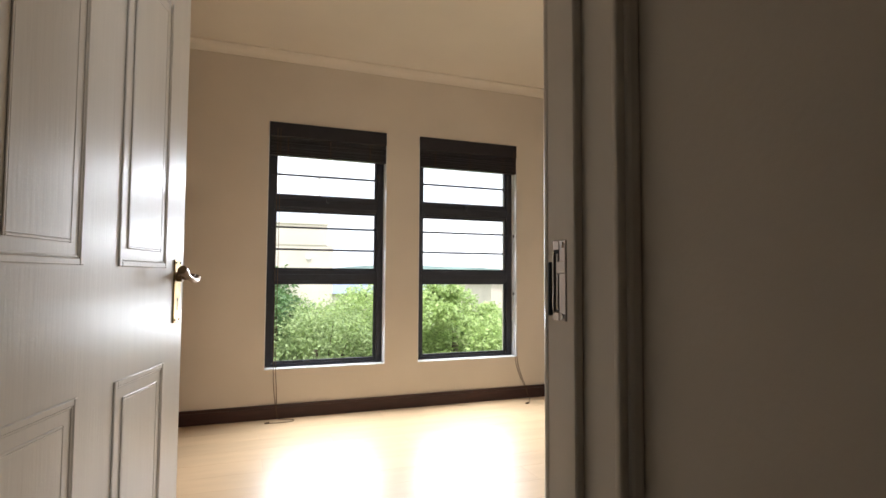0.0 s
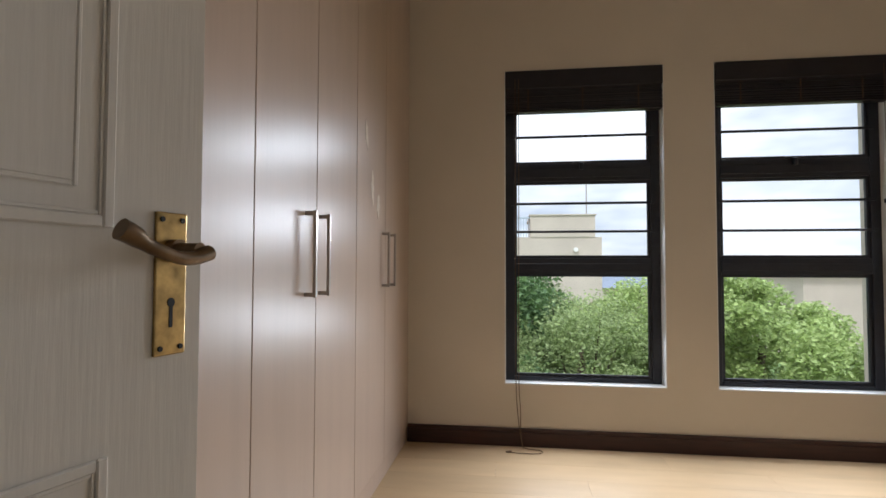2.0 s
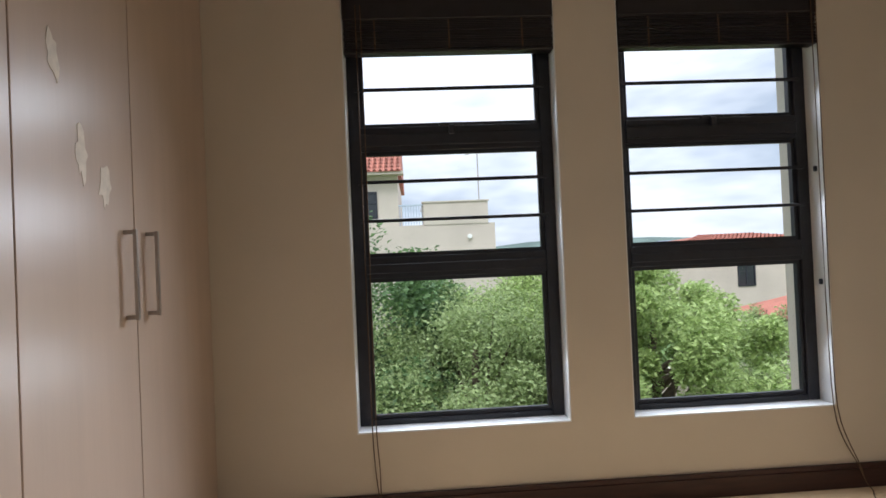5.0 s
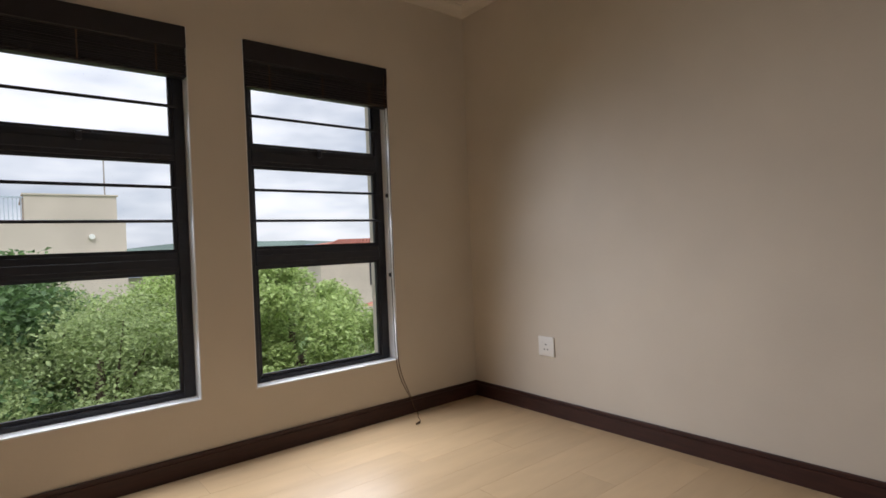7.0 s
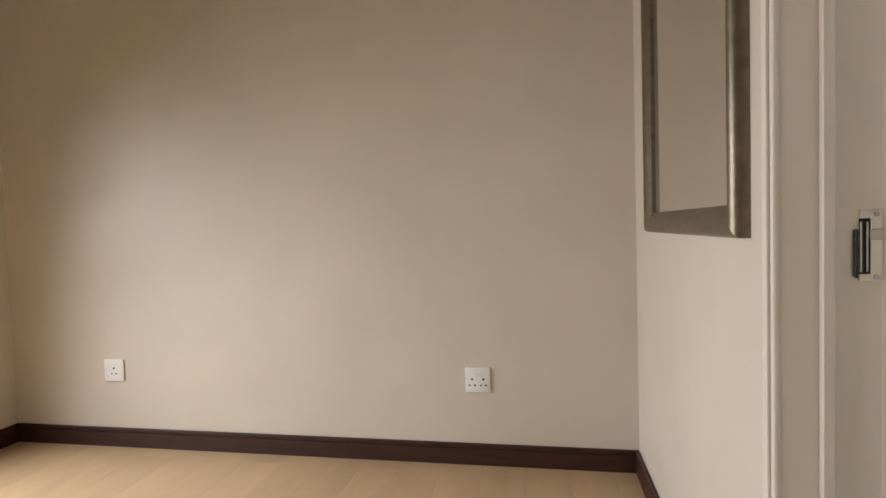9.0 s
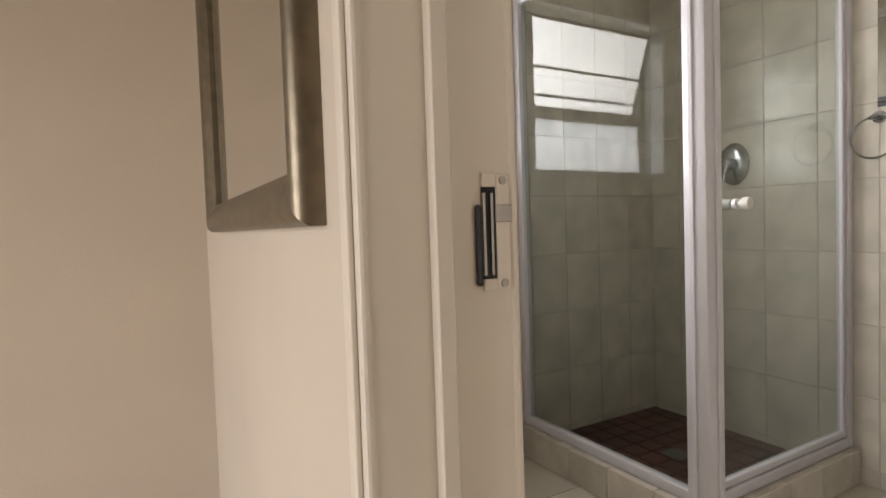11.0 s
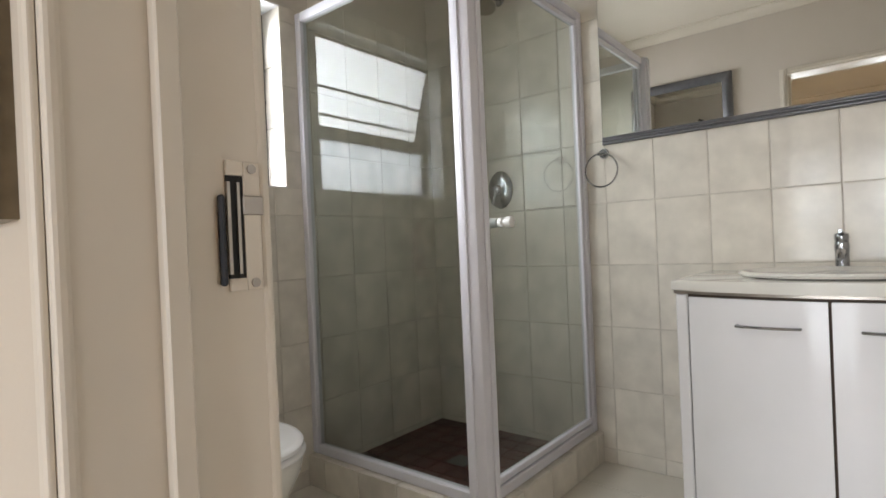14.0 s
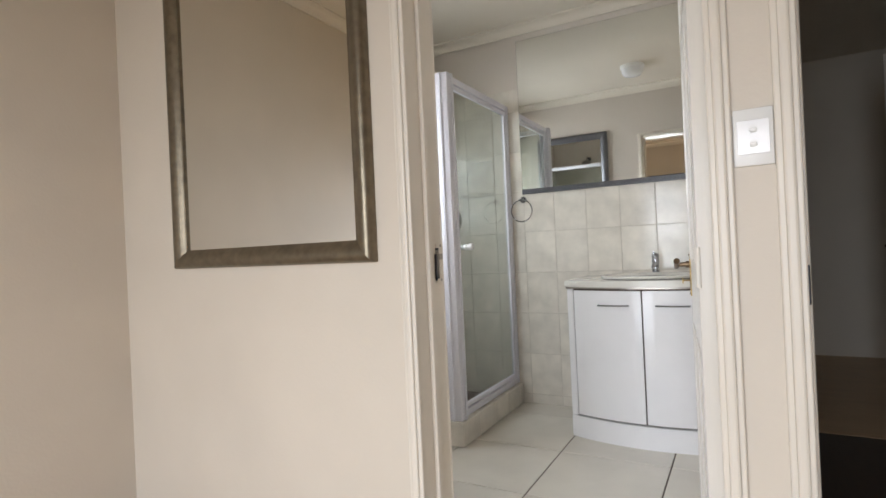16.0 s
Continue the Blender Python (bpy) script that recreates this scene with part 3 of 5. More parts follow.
# ---------------------------------------------------------------- wardrobe
def wardrobe():
    ys = [0.88, 1.30, 1.700, 2.103, 2.525, 2.995, YW - 0.002]
    ward = thing("wardrobe", XCW + 0.3, 2.2, 0, "built-in wardrobe with tall beige laminate doors, paint chipped", "wardrobe")
    inv = ward.matrix_basis.inverted()

    def p(name, bm, material, label="", parent=ward):
        bm.transform(inv)
        return part(name, bm, material, parent, label)
    x0 = XCW + 0.001
    # carcass coloured dark so the seams between doors look shaded
    p("carcass", B(x0, ys[0], 0.08, XW - 0.022, ys[-1], ZC - 0.004), GAP_SHADE)
    p("side_panel", B(x0, ys[0] - 0.018, 0.0, XW - 0.002, ys[0], ZC - 0.004), WARD)
    p("plinth", B(x0, ys[0], 0.0, XW - 0.006, ys[-1], 0.075), WARD)
    for i in range(6):
        a, b = ys[i] + 0.0022, ys[i + 1] - 0.0022
        d = p("wardrobe_door", B(XW - 0.020, a, 0.084, XW, b, ZC - 0.012, 0.0012), WARD)
        hy = b - (0.05, 0, 0.088, 0, 0.055, 0)[i] if i % 2 == 0 else a + (0, 0.055, 0, 0.022, 0, 0.065)[i]
        bm = B(XW + 0.026, hy - 0.006, 0.897, XW + 0.036, hy + 0.006, 1.152, 0.0015)
        box(bm, XW, hy - 0.006, 0.899, XW + 0.027, hy + 0.006, 0.911, 0.001)
        box(bm, XW, hy - 0.006, 1.138, XW + 0.027, hy + 0.006, 1.150, 0.001)
        p("handle", bm, NICKEL, "dark brushed metal bar handle", d)
        if i == 4:
            rnd = random.Random(4)
            for cy, cz, ry, rz in ((2.66, 1.54, 0.028, 0.075), (2.755, 1.33, 0.03, 0.085), (2.85, 1.26, 0.034, 0.075)):
                bm = bmesh.new()
                ol = []
                for k in range(18):
                    an = 2 * math.pi * k / 18
                    r = rnd.uniform(0.45, 1.0)
                    ol.append((cy + ry * r * math.cos(an), cz + rz * r * math.sin(an)))
                prism(bm, ol, 0.0003, 0.0012)
                bm.transform(Matrix(((0, 0, 1, XW), (1, 0, 0, 0), (0, 1, 0, 0), (0, 0, 0, 1))))
                p("chipped_patch", bm, WARD_WORN, "pale chipped patch in the laminate", d)
    return ward


wardrobe()


# ---------------------------------------------------------------- small bedroom things
def socket_outlet(y, z, double):
    ob = thing("wall_socket", XE, y, z, "white double wall socket with switches" if double else "white single wall socket on the beige wall", "socket", "wall sockets")
    h = 0.058
    part("plate", B(-0.009, -h, -h, 0, h, h, 0.003, 2), PLASTIC, ob, "", True)
    pins = [(-0.026, -0.012), (0.026, -0.012)] if double else [(0.0, -0.005)]
    for cy, cz in pins:
        for dy, dz, r in ((0, 0.016, 0.0052), (-0.012, -0.012, 0.0042), (0.012, -0.012, 0.0042)):
            # pin holes are near-black discs, their shade put into the colour
            part("pin_hole", cyl(bmesh.new(), (-0.008, cy + dy, cz + dz), (-0.0096, cy + dy, cz + dz), r, n=12), DARK, ob)
    for dy in ((-0.009, 0.009) if double else (0.03,)):
        part("rocker", B(-0.0125, dy - 0.006, 0.018, -0.009, dy + 0.006, 0.032, 0.001), SEAT, ob)
    return ob


socket_outlet(2.927, 0.404, False)
socket_outlet(1.003, 0.396, True)


def light_switch(x, z):
    ob = thing("light_switch", x, YS, z, "white two-gang light switch plate beside the doorway", "light switch")
    part("plate", B(-0.037, 0, -0.06, 0.037, 0.009, 0.06, 0.003, 2), PLASTIC, ob, "", True)
    part("inner_plate", B(-0.03, 0.009, -0.036, 0.03, 0.0115, 0.036, 0.001), SEAT, ob)
    for zz in (-0.014, 0.016):
        part("rocker", joined(cyl(bmesh.new(), (0, 0.011, zz), (0, 0.0135, zz), 0.0085, n=18), B(-0.006, 0.013, zz - 0.006, 0.006, 0.0165, zz + 0.002, 0.001)), PLASTIC, ob)
    return ob


light_switch(1.232, 1.298)


def framed_mirror(name, x0, x1, z0, z1, y, side, fw, depth, fmat, label):
    """A mirror on a wall at y whose room lies on the given side."""
    ob = thing(name, (x0 + x1) / 2, y, z0, label, "mirror")
    w, h = (x1 - x0) / 2, z1 - z0
    for nm, (ax, az, bx, bz) in (("frame_rail", (-w, 0, w, 0)), ("frame_rail", (-w, h, w, h)), ("frame_stile", (-w, 0, -w, h)), ("frame_stile", (w, 0, w, h))):
        bm = bmesh.new()
        prof = [(0, 0), (0, 0.6), (0.1, 0.85), (0.25, 1.0), (0.45, 0.98), (0.7, 0.75), (0.88, 0.5), (1.0, 0.42), (1.0, 0)]
        ends = []
        horiz = az == bz
        inward = 1 if (az == 0 and horiz) or (not horiz and ax < 0) else -1
        for e in (0, 1):
            ring = []
            for u, d in prof:
                i = u * fw
                if horiz:
                    px_, pz_ = ((-w + i) if e == 0 else (w - i)), az + inward * i
                else:
                    px_, pz_ = ax + inward * i, (i if e == 0 else h - i)
                ring.append(bm.verts.new((px_, side * d * depth, pz_)))
            ends.append(ring)
        k = len(prof)
        for j in range(k):
            bm.faces.new((ends[0][j], ends[0][(j + 1) % k], ends[1][(j + 1) % k], ends[1][j]))
        part(nm, bm, fmat, ob, "", True)
    part("mirror_glass", B(-w + fw * 0.9, 0.002 * side, fw * 0.9, w - fw * 0.9, 0.008 * side, h - fw * 0.9), MIRROR, ob)
    return ob


framed_mirror("wall_mirror", 2.214, 3.152, 1.066, 2.165, YS, 1, 0.068, 0.035, FRAME_PEWTER, "large wall mirror in a worn pewter frame")

# ---------------------------------------------------------------- bathroom things
framed_mirror("bath_wall_mirror", 2.42, 3.16, 1.62, 2.22, YBN - 0.012, -1, 0.07, 0.025, FRAME_GREY, "framed mirror on the bathroom wall beside the door")


def vanity_mirror():
    x0, x1, z0, z1 = 1.275, 2.583, 1.452, 2.515
    ob = thing("vanity_mirror", (x0 + x1) / 2, YB, z0, "wide frameless mirror above the vanity on a ribbed grey rail", "mirror")
    w, h = (x1 - x0) / 2, z1 - z0
    part("mirror_glass", B(-w, 0.006, 0.03, w, 0.011, h), MIRROR, ob)
    part("backing", B(-w - 0.003, 0.001, 0.0, w + 0.003, 0.005, h + 0.003), DARK, ob)
    part("ribbed_rail", joined(B(-w, 0.002, 0.0, w, 0.02, 0.012, 0.003), B(-w, 0.002, 0.012, w, 0.024, 0.024, 0.004), B(-w, 0.002, 0.024, w, 0.018, 0.034, 0.003)), FRAME_GREY, ob)
    return ob


vanity_mirror()


def vanity():
    xc, yb, yf = 1.735, YB + 0.006, -1.418
    hw = 0.415
    ob = thing("vanity_cabinet", xc, YB, 0, "white bow-fronted vanity cabinet with two doors", "cabinet")
    d0 = yf - YB

    def bow(x, extra=0.0):
        return d0 + extra + 0.075 * (1 - (x / hw) ** 2)

    def outline(a, b, extra, back):
        xs = [a + (b - a) * i / 14 for i in range(15)]
        return [(x, bow(x, extra)) for x in xs] + [(b, back), (a, back)]
    part("plinth", prism(bmesh.new(), outline(-hw, hw, 0.004, 0.012), 0.0, 0.12, 0.004), VANITY, ob, "", True)
    # dark colour paints the shade seen between the white doors
    part("carcass", prism(bmesh.new(), outline(-hw, hw, -0.022, 0.012), 0.121, 0.838), GAP_SHADE, ob, "", True)
    for s in (-1, 1):
        part("corner_post", B(s * (hw - 0.035), 0.3, 0.121, s * hw, bow(s * hw) + 0.004, 0.838, 0.003), VANITY, ob)
        a, b = (-hw + 0.042, -0.004) if s < 0 else (0.004, hw - 0.042)
        xs = [a + (b - a) * i / 12 for i in range(13)]
        door = part("cabinet_door", prism(bmesh.new(), [(x, bow(x, 0.0)) for x in xs] + [(x, bow(x, -0.018)) for x in xs[::-1]], 0.13, 0.830, 0.002), VANITY, ob, "", True)
        hx = s * 0.148
        pts = [(hx - 0.08, bow(hx - 0.08) - 0.002, 0.752)] + [(hx - 0.08 + 0.16 * i / 10, bow(hx) + 0.010 + 0.012 * math.sin(math.pi * i / 10), 0.752) for i in range(11)] + [(hx + 0.08, bow(hx + 0.08) - 0.002, 0.752)]
        part("handle", tube(bmesh.new(), pts, 0.0045, 8), DULL_CHROME, door, "curved chrome handle", True)
    part("edge_strip", prism(bmesh.new(), outline(-hw - 0.006, hw + 0.006, 0.006, 0.012), 0.8395, 0.848), NICKEL, ob, "", True)
    top = thing("basin_top", xc, YB, 0.849, "white moulded vanity top with an oval basin and worn edge", "basin")
    # basin: an oval dish in the slab
    part("slab", prism(bmesh.new(), outline(-hw - 0.012, hw + 0.012, 0.014, 0.006), 0.0, 0.034, 0.008, 3), CERAMIC, top, "", True)
    m = Matrix.Translation((0, 0.315, 0.034))
    part("basin_rim", lathe(bmesh.new(), [(0.215, 0.0), (0.232, 0.003), (0.238, 0.011), (0.232, 0.018), (0.218, 0.017), (0.20, 0.008), (0.15, 0.003), (0.04, 0.0015)], 40, m, 1.12, 0.86), CERAMIC, top, "", True)
    part("drain", cyl(bmesh.new(), (0, 0.315, 0.035), (0, 0.315, 0.0375), 0.022, n=20), CHROME, top)
    tap = thing("mixer_tap", xc - 0.01, YB + 0.095, 0.8825, "small chrome mixer tap on the basin", "tap")
    part("body", lathe(bmesh.new(), [(0.026, 0), (0.027, 0.006), (0.021, 0.012), (0.02, 0.06), (0.022, 0.085), (0.02, 0.1)], 24), DULL_CHROME, tap, "", True)
    part("spout", tube(bmesh.new(), [(0, 0, 0.055), (0, 0.03, 0.068), (0, 0.07, 0.07), (0, 0.105, 0.058), (0, 0.112, 0.046)], [0.014, 0.013, 0.012, 0.011, 0.01], 14), DULL_CHROME, tap, "", True)
    part("lever", joined(lathe(bmesh.new(), [(0.019, 0.1), (0.022, 0.115), (0.02, 0.128), (0.006, 0.134)], 20), tube(bmesh.new(), [(0, 0.004, 0.122), (0, 0.04, 0.135), (0, 0.075, 0.138)], [0.009, 0.007, 0.006], 10)), DULL_CHROME, tap, "", True)


vanity()


def towel_ring():
    ob = thing("towel_ring", 2.583, YB, 1.415, "chrome towel ring on the tiled wall", "towel ring")
    part("rosette", joined(cyl(bmesh.new(), (0, 0, 0), (0, 0.012, 0), 0.024, 0.02, 20), cyl(bmesh.new(), (0, 0.01, 0), (0, 0.045, 0), 0.008, n=12), cyl(bmesh.new(), (-0.014, 0.042, -0.004), (0.014, 0.042, -0.004), 0.008, n=12)), DULL_CHROME, ob, "", True)
    part("ring", tube(bmesh.new(), [(0.075 * math.sin(2 * math.pi * i / 36), 0.042, -0.078 + 0.075 * math.cos(2 * math.pi * i / 36)) for i in range(36)], 0.0042, 8, True), DULL_CHROME, ob, "", True)


towel_ring()


# shower
SX, SY, SZ0, SZ1 = 2.690, -1.050, 0.138, 2.08


def shower():
    kerb = structure("shower_kerb", joined(B(SX - 0.042, SY - 0.04, 0.0, XBE, SY + 0.042, SZ0 - 0.010), B(SX - 0.042, YB, 0.0, SX + 0.04, SY - 0.04, SZ0 - 0.010)), GROUT, "low tiled shower kerb with worn grout")
    tl, zt = 0.2135, SZ0 - 0.002
    runs = [("x", SX - 0.05, XBE), ("y", YB, SY + 0.042)]
    for axis, a0, a1 in runs:
        a = a1 - tl if axis == "y" else a0
        while (a < a1 - 0.02) if axis == "x" else (a + tl > a0 + 0.02):
            q0, q1 = max(a, a0) + 0.002, min(a + tl, a1) - 0.002
            if axis == "x":
                face, top = B(q0, SY + 0.042, 0.003, q1, SY + 0.050, zt, 0.0015), B(q0, SY - 0.04, zt - 0.008, q1, SY + 0.0405, zt, 0.0015)
            else:
                face, top = B(SX - 0.050, q0, 0.003, SX - 0.042, q1, zt, 0.0015), B(SX - 0.0405, q0, zt - 0.008, SX + 0.04, min(q1, SY - 0.042), zt, 0.0015)
            part("tile", face, TILE, kerb)
            if axis == "x" or q0 < SY - 0.06:
                part("tile", top, TILE, kerb)
            a += tl if axis == "x" else -tl
    tray = structure("shower_floor", B(SX + 0.04, YB, 0.0, XBE, SY - 0.04, 0.035), FLOOR_GROUT, "dark red tiled shower floor")
    me = mesh_of("tile", B(-0.046, -0.046, 0.0, 0.046, 0.046, 0.006, 0.0015), RED_MOSAIC)
    n = 0
    x = SX + 0.04 + 0.05
    while x < XBE - 0.02:
        y = YB + 0.05
        while y < SY - 0.06:
            t = new("tile", me)
            t.parent = tray
            t.location = (x, y, 0.034)
            y += 0.0985
        x += 0.0985
    drain = thing("shower_drain", 3.14, -1.50, 0.0405, "small square dull metal shower drain", "drain")
    part("grate", B(-0.05, -0.05, 0, 0.05, 0.05, 0.004, 0.001), FRAME_GREY, drain)
    enc = thing("shower_enclosure", SX, SY, SZ0, "corner shower enclosure in white aluminium and clear glass", "shower enclosure")
    H = SZ1 - SZ0
    ex, ey = XBE - SX, YB - SY
    c = 0.04
    part("corner_post", joined(B(-c, -c, 0, c, c, H, 0.006, 2), B(-c - 0.006, -0.018, 0, -c, 0.0, H, 0.002), B(0.0, c, 0, 0.016, c + 0.006, H, 0.002)), WHITE_AL, enc, "", True)
    for nm, bms in (("bottom_rail", (0.0, 0.04)), ("top_rail", (H - 0.04, H))):
        part(nm, joined(B(c, -0.02, bms[0], ex - 0.035, 0.02, bms[1], 0.004)), WHITE_AL, enc)
        part(nm, joined(B(-0.02, -c, bms[0], 0.02, ey + 0.035, bms[1], 0.004)), WHITE_AL, enc)
    part("wall_post", B(ex - 0.035, -0.022, 0, ex - 0.001, 0.022, H, 0.004), WHITE_AL, enc)
    part("wall_post", B(-0.022, ey + 0.001, 0, 0.022, ey + 0.035, H, 0.004), WHITE_AL, enc)
    g1 = part("glass_panel", B(c - 0.004, -0.003, 0.036, ex - 0.031, 0.003, H - 0.036), SHOWER_GLASS, enc)
    # door leaf with its own slim frame
    df = part("door_frame", joined(B(-0.014, -c - 0.028, 0.045, 0.014, -c - 0.003, H - 0.045, 0.003), B(-0.014, ey + 0.038, 0.045, 0.014, ey + 0.06, H - 0.045, 0.003), B(-0.014, ey + 0.06, 0.045, 0.014, -c - 0.028, 0.07, 0.003), B(-0.014, ey + 0.06, H - 0.07, 0.014, -c - 0.028, H - 0.045, 0.003)), WHITE_AL, enc)
    g2 = part("glass_door", B(-0.003, ey + 0.056, 0.066, 0.003, -c - 0.024, H - 0.066), SHOWER_GLASS, enc)
    for g in (g1, g2):
        g.visible_shadow = False
    knob = bmesh.new()
    m = pose(-0.004, -0.150, 0.965, 0, -90, 0)
    lathe(knob, [(0.014, 0), (0.017, 0.004), (0.017, 0.016), (0.011, 0.02), (0.011, 0.028), (0.019, 0.032), (0.021, 0.042), (0.019, 0.056), (0.012, 0.06)], 24, m)
    m2 = pose(0.004, -0.150, 0.965, 0, 90, 0)
    lathe(knob, [(0.014, 0), (0.017, 0.004), (0.017, 0.02), (0.02, 0.028), (0.012, 0.034)], 24, m2)
    part("knob", knob, PLASTIC, enc, "round white door knob", True)
    valve = thing("shower_valve", 3.147, YB, 1.306, "chrome shower mixer with a lever on the tiles", "shower valve")
    m = pose(0, 0, 0, -90, 0, 0)
    part("escutcheon", lathe(bmesh.new(), [(0.072, 0), (0.074, 0.004), (0.066, 0.012), (0.038, 0.018)], 32, m, 1.0, 1.32), DULL_CHROME, valve, "", True)
    part("lever", joined(lathe(bmesh.new(), [(0.026, 0.016), (0.026, 0.045), (0.018, 0.055)], 24, m), tube(bmesh.new(), [(0, 0.045, -0.005), (0.008, 0.058, -0.04), (0.012, 0.062, -0.078)], [0.013, 0.010, 0.008], 12)), DULL_CHROME, valve, "", True)
    head = thing("rain_shower", 3.11, YB, 2.25, "round chrome shower head on a bent arm", "shower head")
    part("arm", tube(bmesh.new(), [(0, 0, 0.03), (0, 0.04, 0.045), (0, 0.09, 0.04), (0, 0.12, 0.01)], 0.010, 12), DULL_CHROME, head, "", True)
    part("rosette", lathe(bmesh.new(), [(0.03, 0), (0.026, 0.008), (0.012, 0.012)], 24, pose(0, 0, 0.03, -90, 0, 0)), DULL_CHROME, head, "", True)
    part("head", lathe(bmesh.new(), [(0.014, 0.0), (0.02, -0.02), (0.05, -0.045), (0.062, -0.055), (0.062, -0.068), (0.05, -0.07)], 28, pose(0, 0.12, 0.015, 25, 0, 0)), NICKEL, head, "", True)


shower()


def toilet():
    yc = -0.435
    ob = thing("toilet", XBE, yc, 0, "white ceramic close-coupled toilet with its seat lid closed", "toilet")
    # local: -x into the room
    def slab(x0, x1, y0, y1, z0, z1, bow_, taper=0.0):
        bm = bmesh.new()
        rings = []
        for z, k in ((z0, taper), (z0 + 0.01, taper * 0.97), ((z0 + z1) / 2, taper * 0.5), (z1 - 0.008, 0.0), (z1, 0.0)):
            pts = []
            a, b = y0 + k, y1 - k
            for i in range(13):
                u = i / 12
                yy = a + (b - a) * u
                pts.append((x0 - bow_ * (1 - (2 * u - 1) ** 2) + k * 0.3, yy, z))
            pts += [(x1, b, z), (x1, a, z)]
            rings.append([bm.verts.new(p) for p in pts])
        n = len(rings[0])
        for r, s in zip(rings, rings[1:]):
            for i in range(n):
                bm.faces.new((r[i], r[(i + 1) % n], s[(i + 1) % n], s[i]))
        bm.faces.new(rings[0][::-1])
        bm.faces.new(rings[-1])
        return bm
    part("cistern", slab(-0.150, -0.006, -0.205, 0.235, 0.48, 0.837, 0.035, 0.060), CERAMIC, ob, "", True)
    lid = slab(-0.163, -0.004, -0.217, 0.247, 0.845, 0.882, 0.037)
    part("cistern_lid", lid, CERAMIC, ob, "", True)
    part("flush_lever", joined(cyl(bmesh.new(), (-0.15, -0.150, 0.79), (-0.188, -0.150, 0.79), 0.014, n=16), tube(bmesh.new(), [(-0.185, -0.150, 0.79), (-0.197, -0.175, 0.786), (-0.2, -0.215, 0.781)], [0.006, 0.005, 0.004], 8)), DULL_CHROME, ob, "chrome flush lever", True)

    def oval(z, cx, rx, ry, dy=0.0, n=36):
        return [(cx + rx * math.cos(2 * math.pi * i / n) * (1.0 if math.cos(2 * math.pi * i / n) < 0 else 0.86), dy + ry * math.sin(2 * math.pi * i / n), z) for i in range(n)]
    bm = bmesh.new()
    rings = [[bm.verts.new(p) for p in oval(z, cx, rx, ry)] for z, cx, rx, ry in ((0.0, -0.31, 0.20, 0.11), (0.04, -0.31, 0.19, 0.10), (0.16, -0.33, 0.18, 0.10), (0.27, -0.37, 0.22, 0.145), (0.36, -0.395, 0.24, 0.185), (0.40, -0.40, 0.245, 0.19), (0.412, -0.40, 0.24, 0.185))]
    for r, s in zip(rings, rings[1:]):
        for i in range(36):
            bm.faces.new((r[i], r[(i + 1) % 36], s[(i + 1) % 36], s[i]))
    bm.faces.new(rings[0][::-1])
    bm.faces.new(rings[-1])
    box(bm, -0.32, -0.10, 0.0, -0.03, 0.10, 0.40, 0.02, 2)
    box(bm, -0.21, -0.13, 0.37, -0.02, 0.13, 0.4795, 0.012, 2)
    part("bowl", bm, CERAMIC, ob, "", True)
    for nm, z0, z1, rx, ry in (("seat", 0.413, 0.430, 0.245, 0.198), ("seat_lid", 0.432, 0.455, 0.238, 0.192)):
        bm = bmesh.new()
        rings = [[bm.verts.new(p) for p in oval(z, -0.408, rx * k, ry * k)] for z, k in ((z0, 0.97), (z0 + 0.004, 1.0), (z1 - 0.008, 1.0), (z1 - 0.002, 0.97), (z1, 0.9))]
        for r, s in zip(rings, rings[1:]):
            for i in range(36):
                bm.faces.new((r[i], r[(i + 1) % 36], s[(i + 1) % 36], s[i]))
        bm.faces.new(rings[0][::-1])
        bm.faces.new(rings[-1])
        part(nm, bm, SEAT, ob, "glossy white plastic seat lid" if nm == "seat_lid" else "", True)
    for yy in (-0.075, 0.075):
        part("seat_hinge", cyl(bmesh.new(), (-0.232, yy - 0.02, 0.444), (-0.232, yy + 0.02, 0.444), 0.011, n=12), SEAT, ob)


toilet()


